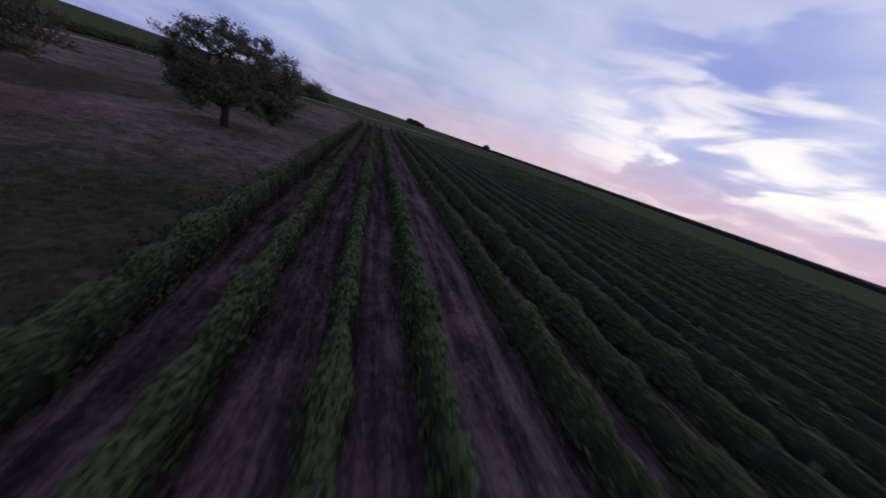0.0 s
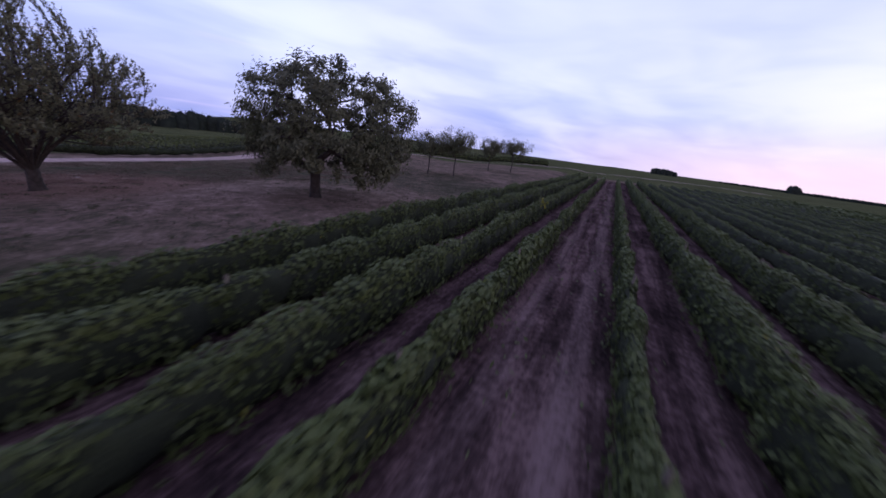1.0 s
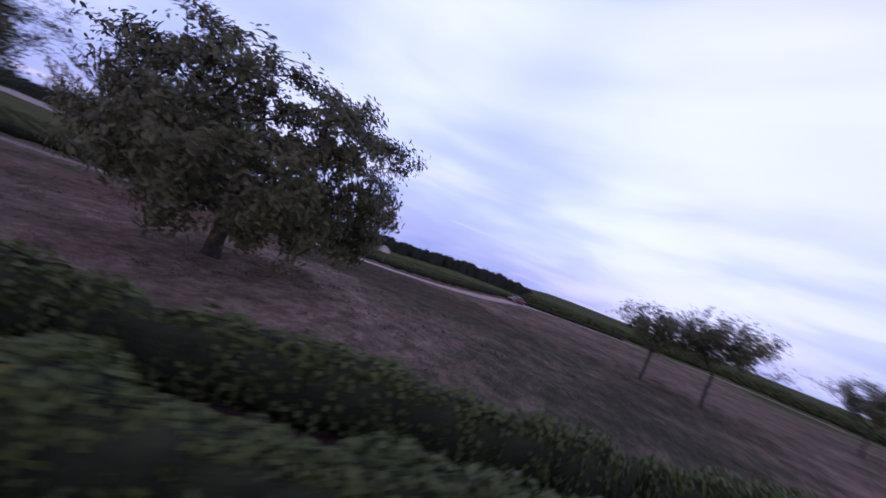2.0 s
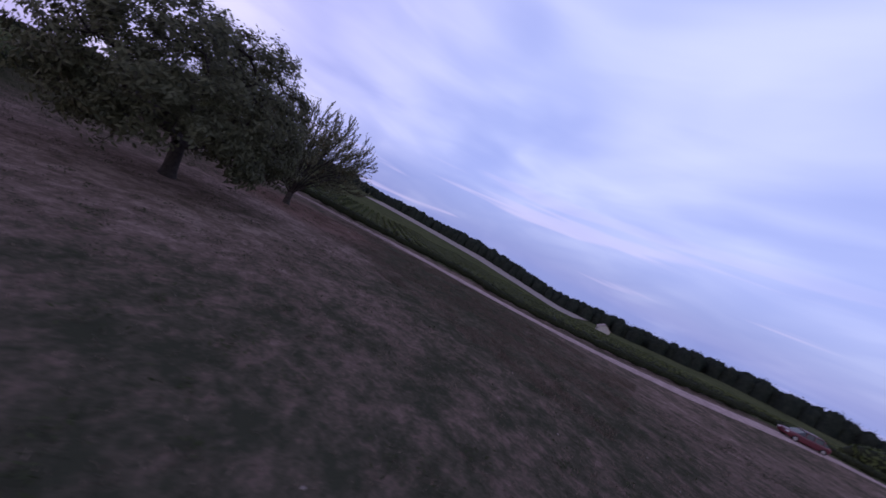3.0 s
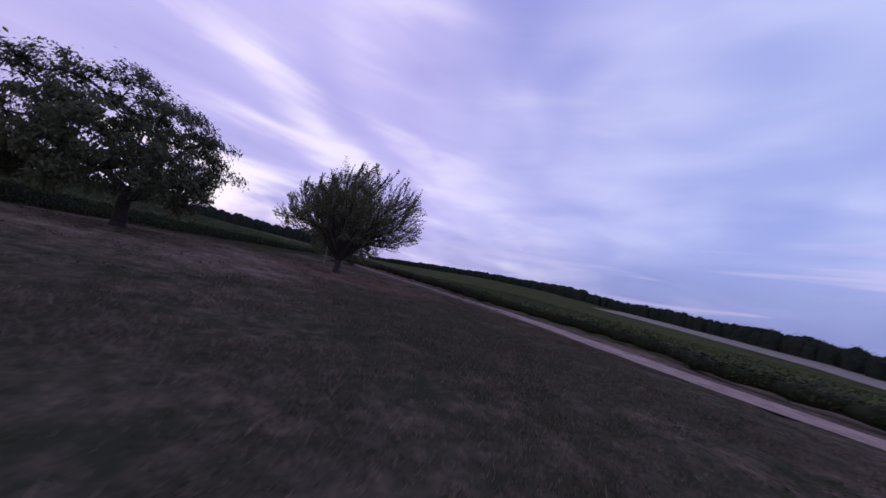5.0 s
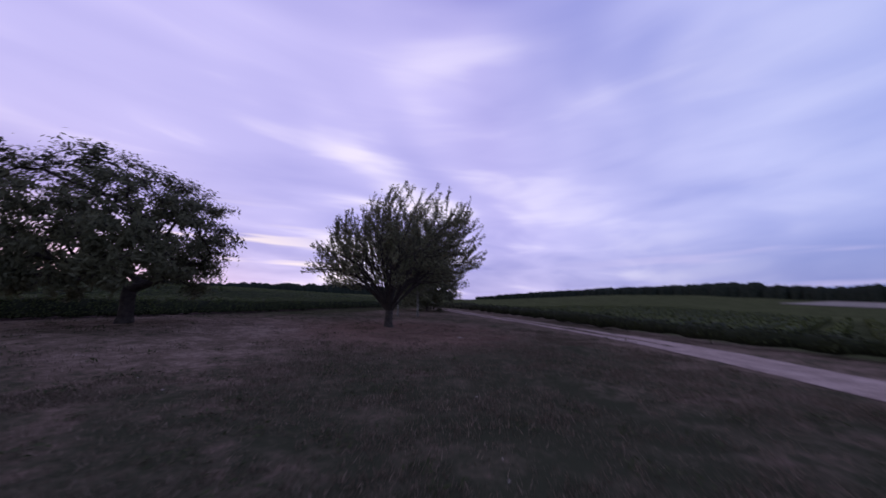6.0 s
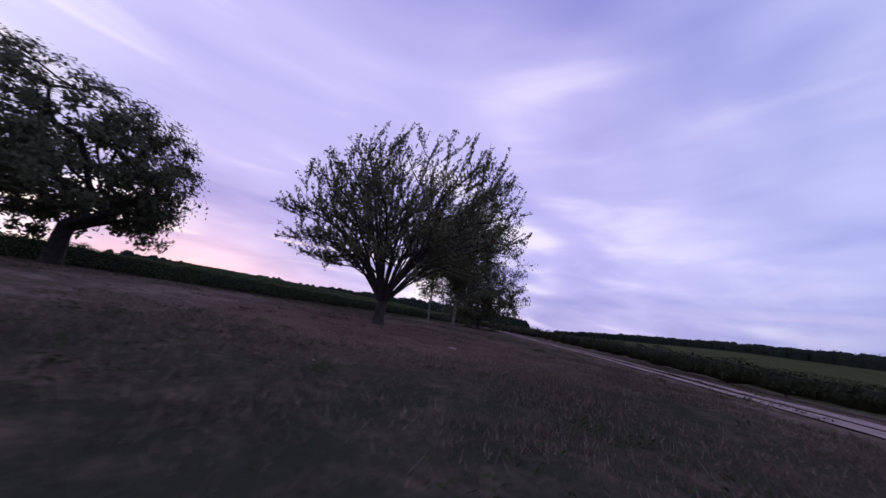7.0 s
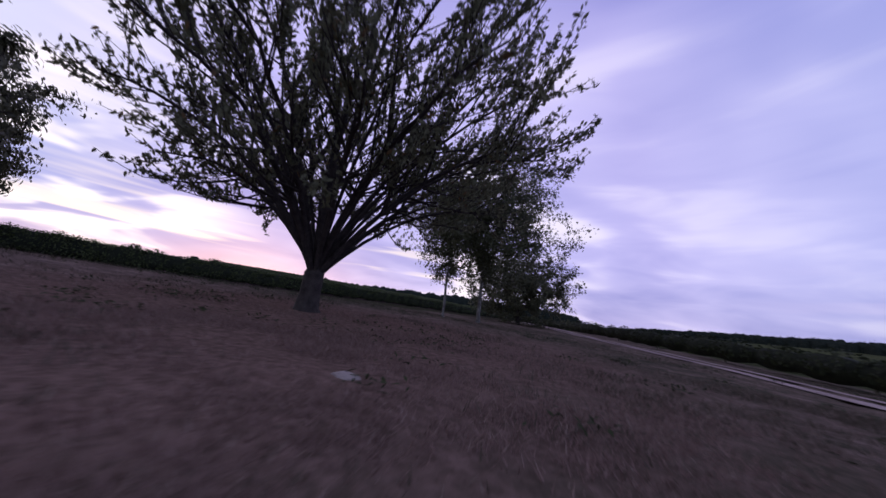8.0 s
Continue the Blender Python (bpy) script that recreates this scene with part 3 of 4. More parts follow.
def plant_tree(name, label, base, trunk_h, targets, leaf_mat, bark, rng, leaf_size, per_tip, spread, start_r, shape=LEAF, along=3, droop=0.8, up_bias=0.35, lean=(0, 0), fork=1.0, tip_r=0.012, group=""):
    P, par, r, tips = grow_tree(targets, base, trunk_h, rng, lean, start_r, tip_r, up_bias, fork=fork)
    flare = np.exp(-np.maximum(P[:, 2] - base[2], 0) / 0.25)
    r = r * (1 + 0.5 * flare * (r > start_r * 0.7))
    root = new(name)
    tagged(root, label, "tree", group)
    pieces = [skeleton_tubes(P, par, r)]
    mid = P[tips].mean(0)
    anchors = list(tips)
    for t in list(tips):
        q = t
        for _ in range(along):
            q = par[q]
            if q > 0 and r[q] < 0.05:
                anchors.append(q)
    anchors = np.array(anchors)
    base_pts = P[anchors]
    mesh_object("trunk", *merge(pieces), bark, root, True)
    k = per_tip
    c = np.repeat(base_pts, k, 0) + rng.normal(0, spread, (len(base_pts) * k, 3))
    nrm = c - mid
    nrm /= np.linalg.norm(nrm, axis=1)[:, None] + 1e-6
    nrm[:, 2] += 0.4
    leaves("crown", c, nrm, leaf_size, leaf_mat, rng, shape, root, droop)
    return root


def clump_targets(rng, n, center, radii, low, squash, per, spread=0.6, full=2.0):
    """Leaf pads spread evenly over a dome, with the twig points of each pad; low is how far down the dome goes."""
    k = np.arange(n) + 0.5
    z = low + (1 - low) * k / n
    az = k * 2.399963 + rng.normal(0, 0.18, n)
    h = np.maximum(1 - np.abs(z) ** full, 0) ** (1 / full)
    rad = rng.uniform(0.72, 1.04, n) ** 0.6
    c = np.c_[h * np.cos(az) * radii[0], h * np.sin(az) * radii[1], z * np.where(z > 0, radii[2], radii[3])] * rad[:, None] + np.array(center)
    wide = rng.uniform(0.75, 1.25, n).repeat(per)[:, None]
    return np.repeat(c, per, 0) + rng.normal(0, 1, (n * per, 3)) * np.array([[spread, spread, spread * squash]]) * wide


def walnut():
    rng = np.random.default_rng(19)
    bx, by = -11.7, 16.3
    g = lz(bx, by)
    cx, cy = bx + 0.25, by + 1.1
    pads = clump_targets(rng, 112, (cx, cy, g + 3.9), (4.65, 4.65, 3.75, 2.5), -0.78, 0.22, 8, 0.44, 2.7)
    inner = clump_targets(rng, 22, (cx, cy, g + 3.8), (2.9, 2.9, 2.5, 1.8), -0.6, 0.25, 8, 0.5)
    skirt = clump_targets(rng, 30, (cx, cy, g + 2.1), (4.0, 4.0, 0.9, 1.2), -0.6, 0.5, 8, 0.42)
    hang = np.sin(3 * np.arctan2(skirt[:, 1] - by, skirt[:, 0] - bx) + 0.6) > -0.5
    skirt = skirt[hang & (np.hypot(skirt[:, 0] - bx, skirt[:, 1] - by) > 1.9) & (skirt[:, 2] > g + 0.75)]
    plant_tree("walnut_tree", "broad walnut tree with dense drooping crown in the meadow", (bx, by, g - 0.1), 1.7, np.concatenate([pads, inner, skirt]), WALNUT_LEAF, BARK, rng, 0.20, 16, 0.16, 0.28, LONG_LEAF, 1, 1.0, up_bias=0.1, fork=0.8)


def fan_tree(name, label, bx, by, h, half_w, limbs, seed, leaf_mat, bark, leaf=0.14, crotch=0.85, r0=0.33, subs=9, shoots=7, lean=(0.8, 0.8)):
    """A low-forking tree: straight limbs fan out and up, each with side branches and upright leafy shoots."""
    rng = np.random.default_rng(seed)
    g = lz(bx, by)
    root = new(name)
    tagged(root, label, "tree")
    pieces, C, N = [], [], []
    foot = np.array([bx, by, g - 0.1])
    top = np.array([bx, by, g + crotch])
    pieces.append(tube([foot, foot + [0.02, 0, 0.18], (foot + top) / 2 + [0.03, -0.02, 0], top, top + [0, 0, 0.25]], [r0 * 1.5, r0 * 1.15, r0 * 0.98, r0 * 0.95, r0 * 0.5], 10))

    def bend(a, d, L, lift, n=7, wob=0.02):
        s = np.linspace(0, 1, n)[:, None]
        p = a + d * L * s + np.array([[0, 0, 1.0]]) * lift * L * s * s
        return p + np.cumsum(rng.normal(0, wob * L / n, (n, 3)), 0) * s

    def envelope(d):
        """How far the domed crown reaches from the fork along d."""
        cz, rz = 0.48 * h, 0.52 * h
        wide = half_w * (1 + 0.02 * d[0])
        w2, k, e = max(1 - d[2] * d[2], 0) / wide ** 2, d[2] / rz, (crotch - cz) / rz
        A, B, C0 = w2 + k * k, 2 * k * e, e * e - 1
        return (-B + math.sqrt(max(B * B - 4 * A * C0, 0))) / (2 * A) * (1 - 0.24 * max(d[0], 0) * d[2] - 0.16 * max(d[1], 0) * d[2])

    def dress(p, count):
        for q in np.linspace(0.4, 1.0, count):
            i = q * (len(p) - 1)
            j = min(int(i), len(p) - 2)
            a = p[j] + (p[j + 1] - p[j]) * (i - j)
            o = p[-1] - p[0]
            o = o / (np.linalg.norm(o) + 1e-6)
            d = o * 0.9 + np.array([0, 0, 0.5]) + rng.normal(0, 0.26, 3)
            sl = rng.uniform(0.45, 0.95) + (rng.uniform(0.1, 0.3) if q > 0.8 else 0.0)
            out = a + d / np.linalg.norm(d) * sl - top
            over = np.linalg.norm(out) - 1.05 * envelope(out / (np.linalg.norm(out) + 1e-6))
            sl = max(0.3, sl - max(over, 0.0))
            sp = bend(a, d / np.linalg.norm(d), sl, 0.12, 4)
            pieces.append(tube(sp, np.linspace(0.011, 0.005, 4), 3))
            m = int(15 * sl) + 2
            for f in rng.uniform(0.1, 1.03, m):
                k = f * 3
                jj = min(int(k), 2)
                c = sp[jj] + (sp[jj + 1] - sp[jj]) * (k - jj)
                C.append(c + rng.normal(0, 0.035, 3))
                N.append(rng.normal(0, 1, 3) + np.array([0, 0, 0.3]))

    for i in range(limbs):
        az = i * 2.399963 + rng.normal(0, 0.15)
        el = math.asin(np.clip(0.37 + 0.62 * ((i + 0.5) / limbs) + rng.normal(0, 0.03), 0.34, 0.99))
        d = np.array([math.cos(az) * math.cos(el), math.sin(az) * math.cos(el), math.sin(el)])
        L = envelope(d) * rng.uniform(0.97, 1.0) - 0.55
        lift = -0.75 * math.cos(el)
        d2 = d - np.array([0, 0, lift])
        p = bend(top + np.array([d[0], d[1], 0]) * 0.10 + [0, 0, rng.uniform(-0.1, 0.2)], d2, L, lift, 12, 0.10)
        r1 = r0 * rng.uniform(0.18, 0.34)
        pieces.append(tube(p, np.linspace(r1, 0.02, 12), 7))
        dress(p[5:], shoots + 2)
        for k in range(subs):
            q = 3 + int(k * 8 / subs)
            f = q / 11
            side = rng.normal(0, 1, 3)
            side -= d * (side @ d)
            side /= np.linalg.norm(side)
            dd = d * 0.85 + side * rng.uniform(0.5, 1.15) - np.array([0, 0, 0.12])
            Ls = (1.15 - f * 0.55) * rng.uniform(0.24, 0.44) * max(L, 4.5)
            b = bend(p[q], dd / np.linalg.norm(dd), Ls, 0.14, 6, 0.1)
            rad = b - top
            lim = np.array([envelope(v / (np.linalg.norm(v) + 1e-6)) for v in rad])
            if np.linalg.norm(rad[-1]) > lim[-1] * 1.02:
                b = top + rad * (lim[-1] / np.linalg.norm(rad[-1]))
                b[0] = p[q]
            pieces.append(tube(b, np.linspace(r1 * (1 - f) * 0.5 + 0.014, 0.008, 6), 4))
            dress(b, shoots)
    def leaned(p):
        """The crown leans to the south-west with height."""
        p = np.array(p, float)
        p[:, :2] -= np.array([lean]) * np.clip((p[:, 2:] - g) / h, 0, 1.1) ** 2
        return p

    wood, faces = merge(pieces)
    mesh_object("trunk", leaned(wood), faces, bark, root, True)
    leaves("crown", leaned(C), np.array(N), leaf, leaf_mat, rng, LONG_LEAF, root, 1.2)
    return root


def cherry():
    fan_tree("cherry_tree", "wide old cherry tree with upright leafy shoots", -21.5, 7.5, 9.9, 6.25, 38, 12, CHERRY_LEAF, BARK, 0.145, 1.0, 0.27, 9, 8, (1.3, 1.1))


def birch(name, label, bx, by, h, w, seed, mat=BIRCH_LEAF, bark=PALE_BARK, low=0.22, leaf=0.15, n=190, trunk=0.7, r0=0.12, k=12):
    rng = np.random.default_rng(seed)
    g = lz(bx, by)
    c = g + h * (low + (1 - low) * 0.5)
    tg = in_crown(rng, n, (bx, by, c), (w / 2, w / 2, h * (1 - low) * 0.5, h * (1 - low) * 0.5), 0.42, 0.22)
    plant_tree(name, label, (bx, by, g - 0.1), h * trunk, tg, mat, bark, rng, leaf, k, 0.22, r0, KITE, 2, 1.0, group="trees along the farm track")


walnut()
cherry()
birch("birch_tree", "slender pale-barked birch beside the farm track", -19.0, -6.0, 13.0, 11.0, 21, leaf=0.17, n=620, low=0.12, k=20, r0=0.12)
birch("birch_tree", "thin young birch with pale trunk near others", -17.3, -4.4, 10.6, 5.4, 22, r0=0.08, leaf=0.14, n=240, k=18)
birch("bushy_tree", "dark rounded small tree by the farm track", -15.8, -20.3, 8.8, 12.4, 23, WALNUT_LEAF, BARK, 0.0, 0.26, 560, 0.3, 0.2)
for i, (x, y) in enumerate(((-20.3, 44.2), (-16.8, 45.8), (-17.4, 62.2), (-13.4, 64.0))):
    birch("young_tree", "young thin-stemmed tree with sparse flat crown", x, y, 6.2 + 0.3 * (i % 2), 6.8, 31 + i, WALNUT_LEAF, BARK, 0.44, 0.16, 150, 0.40, 0.09, 15)


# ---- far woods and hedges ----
# Darker, bluish: shade within the far crowns and haze, put into the colour.
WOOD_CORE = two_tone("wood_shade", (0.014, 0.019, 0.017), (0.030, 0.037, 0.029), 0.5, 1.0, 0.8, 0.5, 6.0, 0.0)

def clump_band(name, label, line, height, depth, step, seed, size=1.3, per=26, mat=HAZY_WOOD_LEAF, end=1.0, wide=0.8):
    """A belt of far trees: rounded crowns side by side, each of many small clumps, over a shade-coloured core."""
    rng = np.random.default_rng(seed)
    pts = np.array(line, float)
    d = np.r_[0, np.cumsum(np.hypot(*np.diff(pts, axis=0).T))]
    C, N, core = [], [], []
    for o in np.linspace(-depth, depth, 3):
        s = rng.uniform(0, step)
        while s < d[-1]:
            h = height * (1 + (end - 1) * s / d[-1]) * rng.uniform(0.72, 1.06) * (1 + 0.10 * math.sin(s * 0.021 + seed) + 0.06 * math.sin(s * 0.083 + 2 * seed))
            w = h * wide * rng.uniform(0.4, 0.62)
            x = np.interp(s, d, pts[:, 0]) + o * rng.uniform(0.5, 1.2)
            y = np.interp(s, d, pts[:, 1]) + o * rng.uniform(0.5, 1.2)
            g = lz(x, y)
            q = rng.normal(0, 1, (per, 3))
            q[:, 2] = np.abs(q[:, 2]) - 0.35
            q /= np.linalg.norm(q, axis=1)[:, None]
            rad = 1 + 0.16 * rng.normal(0, 1, (per, 1))
            C.append(np.c_[x + q[:, 0] * w * rad[:, 0], y + q[:, 1] * w * rad[:, 0], g + h * 0.56 + q[:, 2] * h * 0.44 * rad[:, 0]])
            N.append(q)
            ring_a = np.arange(7) * 2 * np.pi / 7
            lev = [(0.95, -0.6), (1.0, 0.30), (0.95, 0.58), (0.70, 0.82), (0.28, 0.96)]
            v = np.concatenate([np.c_[x + np.cos(ring_a) * w * k, y + np.sin(ring_a) * w * k, np.full(7, g + h * zf)] for k, zf in lev])
            v = v + rng.normal(0, 0.035 * h, v.shape)
            f = [(7 * m + i, 7 * m + (i + 1) % 7, 7 * m + 7 + (i + 1) % 7, 7 * m + 7 + i) for m in range(4) for i in range(7)] + [(28, 29, 31, 33)]
            core.append((v, np.array(f)))
            s += w * rng.uniform(0.75, 1.1)
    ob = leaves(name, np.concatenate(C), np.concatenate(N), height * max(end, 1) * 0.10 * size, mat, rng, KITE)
    tagged(ob, label, "trees", kind="stuff")
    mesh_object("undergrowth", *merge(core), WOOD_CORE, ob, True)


def ring(az0, az1, step, off=0.0, scale=1.0):
    """Points along the edge of the far woods, bearing by bearing."""
    out = []
    for a in np.arange(az0, az1 + 0.1, step):
        d = np.interp(a, FAR_AZ, FAR_EDGE) * scale + off
        out.append((-25 + d * math.sin(radians(a)), 20 + d * math.cos(radians(a))))
    return out


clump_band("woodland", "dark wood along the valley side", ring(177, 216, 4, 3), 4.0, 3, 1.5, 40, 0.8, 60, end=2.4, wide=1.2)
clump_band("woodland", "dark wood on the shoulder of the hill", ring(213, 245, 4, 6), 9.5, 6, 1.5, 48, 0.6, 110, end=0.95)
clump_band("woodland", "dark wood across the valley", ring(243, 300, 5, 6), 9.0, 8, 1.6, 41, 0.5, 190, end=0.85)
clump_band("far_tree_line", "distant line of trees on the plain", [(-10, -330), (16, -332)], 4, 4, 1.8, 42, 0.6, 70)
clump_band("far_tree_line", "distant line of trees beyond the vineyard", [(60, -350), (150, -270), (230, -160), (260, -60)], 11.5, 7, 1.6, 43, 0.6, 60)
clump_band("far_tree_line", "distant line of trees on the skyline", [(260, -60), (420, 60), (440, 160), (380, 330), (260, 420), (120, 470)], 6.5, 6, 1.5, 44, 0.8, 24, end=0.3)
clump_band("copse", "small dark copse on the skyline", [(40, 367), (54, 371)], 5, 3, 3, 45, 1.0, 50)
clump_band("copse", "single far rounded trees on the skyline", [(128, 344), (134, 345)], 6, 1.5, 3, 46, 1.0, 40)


# ---- vineyard beyond the track ----
def beside_road(off, back, y0, y1):
    """A line west of the track at some distance, set further back round a grassy bay."""
    xy = road_curve(260)
    tg = np.gradient(xy, axis=0)
    tg /= np.linalg.norm(tg, axis=1)[:, None]
    o = off + back * np.exp(-(((xy[:, 1] - 13.5) / 5.0) ** 4))
    q = xy + np.c_[-tg[:, 1], tg[:, 0]] * o[:, None]
    return q[(q[:, 1] > y0) & (q[:, 1] < y1) & (q[:, 0] < 5)]


def along(line, step):
    p = np.array(line, float)
    d = np.r_[0, np.cumsum(np.hypot(*np.diff(p, axis=0).T))]
    s = np.arange(0, d[-1], step)
    return np.c_[np.interp(s, d, p[:, 0]), np.interp(s, d, p[:, 1])]


def make_bent_row(line, top, half_w, per_m, leaf, seed, label, group, mat=VINE_LEAF, knobs=0.0):
    """A vine row on any line: a shade-coloured inner mass and a skin of leaves."""
    rng = np.random.default_rng(seed)
    root = new("vine_row")
    tagged(root, label, "vine row", group)
    xy = along(line, 0.7)
    n = len(xy)
    tg = np.gradient(xy, axis=0)
    tg /= np.linalg.norm(tg, axis=1)[:, None]
    nr = np.c_[-tg[:, 1], tg[:, 0]]
    lump = 1.5 * np.convolve(rng.normal(0, 1, n + 6), np.ones(4) / 4, "valid")[:n]
    lump = lump + knobs * np.cos(2 * np.pi * np.arange(n) * 0.7 / 2.6 + np.cumsum(rng.normal(0, 0.3, n)))
    g = land(xy[:, 0], xy[:, 1])
    top = np.interp(xy[:, 1], (-20, 14), top) if isinstance(top, tuple) else np.full(n, top)
    taper = np.clip(np.minimum(np.arange(n), np.arange(n)[::-1]) * 0.7 / 1.6 + 0.12, 0, 1) ** 0.5
    top = top * (0.3 + 0.7 * taper)
    ang = np.arange(6) * np.pi / 3
    v = np.zeros((n, 6, 3))
    for k, a in enumerate(ang):
        w = half_w * 0.75 * (1 + 0.25 * lump) * taper
        v[:, k, :2] = xy + nr * (np.cos(a) * w)[:, None]
        v[:, k, 2] = g + top * 0.52 + np.sin(a) * top * 0.40 * (1 + 0.12 * lump)
    i = np.arange(n - 1)[:, None] * 6 + np.arange(6)[None]
    j = np.arange(n - 1)[:, None] * 6 + (np.arange(6)[None] + 1) % 6
    mesh_object("canopy", v.reshape(-1, 3), np.stack([i, j, j + 6, i + 6], -1).reshape(-1, 4), VINE_SHADE, root, True)
    m = int(per_m * n * 0.7)
    q = rng.uniform(0, n - 1.001, m)
    qi = q.astype(int)
    f = (q - qi)[:, None]
    c2 = xy[qi] * (1 - f) + xy[qi + 1] * f
    a = rng.uniform(-0.5, np.pi + 0.5, m)
    w = half_w * (1 + 0.3 * lump[qi]) * rng.uniform(0.7, 1.2, m) * taper[qi]
    c2 = c2 + nr[qi] * (np.cos(a) * w)[:, None]
    z = land(c2[:, 0], c2[:, 1]) + top[qi] * 0.54 + np.sin(a) * top[qi] * 0.44 * (1 + 0.15 * lump[qi]) * rng.uniform(0.85, 1.15, m)
    nrm = np.c_[nr[qi] * np.cos(a)[:, None], np.sin(a) + 0.3]
    tagged(leaves("leaf_wall", np.c_[c2, z], nrm, leaf, mat, rng, KITE, root, 0.6), kind="stuff")
    return root


EDGE_LINE = beside_road(4.4, 3.2, -70, 90)
# Vines like the other rows; their unlit side is put into the leaf colour.
edge_row = make_bent_row(EDGE_LINE, (1.35, 1.05), 0.45, 150, 0.17, 300, "dense dark vine row along the grassy verge", "rows beyond the track", SHADE_AND_WEED_LEAF, 1.3)
for x, y in along(EDGE_LINE, 6.5)[1:]:
    g = lz(x, y)
    mesh_object("post", *tube([(x - 0.1, y + 0.1, g - 0.2), (x - 0.08, y + 0.1, g + 0.95)], [0.06, 0.05], 6), POST, edge_row)
for i, (x, y) in enumerate(along(beside_road(7.6, 2.0, -70, 90), 2.4)):
    L = 72 + 6 * math.sin(i * 0.7)
    make_bent_row([(x, y), (x - 0.63 * L, y - 0.78 * L)], 0.95, 0.42, 34, 0.25, 310 + i, "green vine row in the field beyond the track", "rows beyond the track", FIELD_LEAF)


# ---- pale stubble strip and house on the far slope ----
def strip(name, label, line, width, mat, lift=0.06):
    xy = along(line, 4.0)
    for _ in range(8):
        xy[1:-1] = (xy[:-2] + 2 * xy[1:-1] + xy[2:]) / 4
    tg = np.gradient(xy, axis=0)
    tg /= np.linalg.norm(tg, axis=1)[:, None]
    nr = np.c_[-tg[:, 1], tg[:, 0]]
    cols = [np.c_[xy + nr * o, land(*(xy + nr * o).T) + lift] for o in (-width / 2, -width / 6, width / 6, width / 2)]
    n = len(xy)
    i = (np.arange(n - 1)[:, None] * 4 + np.arange(3)[None]).ravel()
    ob = mesh_object(name, np.stack(cols, 1).reshape(-1, 3), np.c_[i, i + 1, i + 5, i + 4], mat, smooth=True)
    return tagged(ob, label, "field strip", kind="structure")


STUBBLE = two_tone("stubble", (0.13, 0.11, 0.095), (0.27, 0.23, 0.20), 0.5, 0.95, 0.3, 0.05)
strip("field_track", "pale stubble strip below the wood", ring(217, 266, 3, 0.0, 0.88), 34.0, STUBBLE, 0.3)
WALL = two_tone("limewashed_wall", (0.30, 0.29, 0.28), (0.46, 0.44, 0.42), 1.5, 0.9, 0.2, 0.01)
TILES = two_tone("clay_roof", (0.16, 0.13, 0.12), (0.28, 0.23, 0.21), 2.0, 0.9, 0.5, 0.03)
GLASS = plain("dark_glass", (0.02, 0.022, 0.028), 0.08, 0.0, 0.5)
WOODEN = two_tone("painted_wood", (0.10, 0.08, 0.06), (0.20, 0.17, 0.13), 5.0, 0.8, 0.3, 0.01)


def box(bm, lo, hi, bevel=0.0):
    r = bmesh.ops.create_cube(bm, size=1)
    for v in r["verts"]:
        v.co = Vector([(l + h) / 2 + c * (h - l) for l, h, c in zip(lo, hi, v.co)])
    if bevel:
        es = list({e for v in r["verts"] for e in v.link_edges})
        bmesh.ops.bevel(bm, geom=es, offset=bevel, segments=2, affect="EDGES", profile=0.6)


def make_house():
    x, y = -155.0, 19.0
    root = new("farm_house")
    tagged(root, "small whitewashed farm building with pitched tile roof", "house")
    root.matrix_basis = pose(x, y, lz(x, y) - 0.2, 0, 0, -75) @ Matrix.Diagonal((0.72, 0.64, 0.72, 1))
    bm = bmesh.new()
    box(bm, (-3.2, -4.5, -0.5), (3.2, 4.5, 3.2))
    for sy in (-4.5, 4.5):
        a, b, c = bm.verts.new((-3.2, sy, 3.2)), bm.verts.new((3.2, sy, 3.2)), bm.verts.new((0, sy, 5.4))
        bm.faces.new((a, b, c))
    part("wall", bm, WALL, root)
    for sx in (-1, 1):
        bm = bmesh.new()
        q = [(0, -4.9, 5.52), (0, 4.9, 5.52), (sx * 3.6, 4.9, 3.0), (sx * 3.6, -4.9, 3.0)]
        up = [bm.verts.new(c) for c in q]
        dn = [bm.verts.new((c[0], c[1], c[2] - 0.14)) for c in q]
        bm.faces.new(up)
        bm.faces.new(dn[::-1])
        for i in range(4):
            bm.faces.new((up[i], dn[i], dn[(i + 1) % 4], up[(i + 1) % 4]))
        part("roof", bm, TILES, root)
    for yy in (-2.4, 2.4):
        bm = bmesh.new()
        box(bm, (3.17, yy - 0.5, 1.1), (3.24, yy + 0.5, 2.3))
        part("window", bm, GLASS, root)
    bm = bmesh.new()
    box(bm, (3.17, -0.5, 0), (3.25, 0.5, 2.1))
    part("door", bm, WOODEN, root)


make_house()


# ---- parked cars ----
RUBBER = plain("tyre_rubber", (0.02, 0.02, 0.02), 0.8, 0, 0.2)
RIM = plain("wheel_metal", (0.45, 0.45, 0.47), 0.3, 0.9)
LAMP_CLEAR = plain("lamp_glass", (0.6, 0.6, 0.62), 0.15)
LAMP_RED = plain("red_lamp", (0.35, 0.02, 0.02), 0.2)


def loft(bm, sections):
    rings = []
    for sec in sections:
        rings.append([bm.verts.new(c) for c in sec])
    for a, b in zip(rings, rings[1:]):
        n = len(a)
        for i in range(n):
            bm.faces.new((a[i], a[(i + 1) % n], b[(i + 1) % n], b[i]))
    bm.faces.new(rings[0][::-1])
    bm.faces.new(rings[-1])
    bmesh.ops.recalc_face_normals(bm, faces=bm.faces)


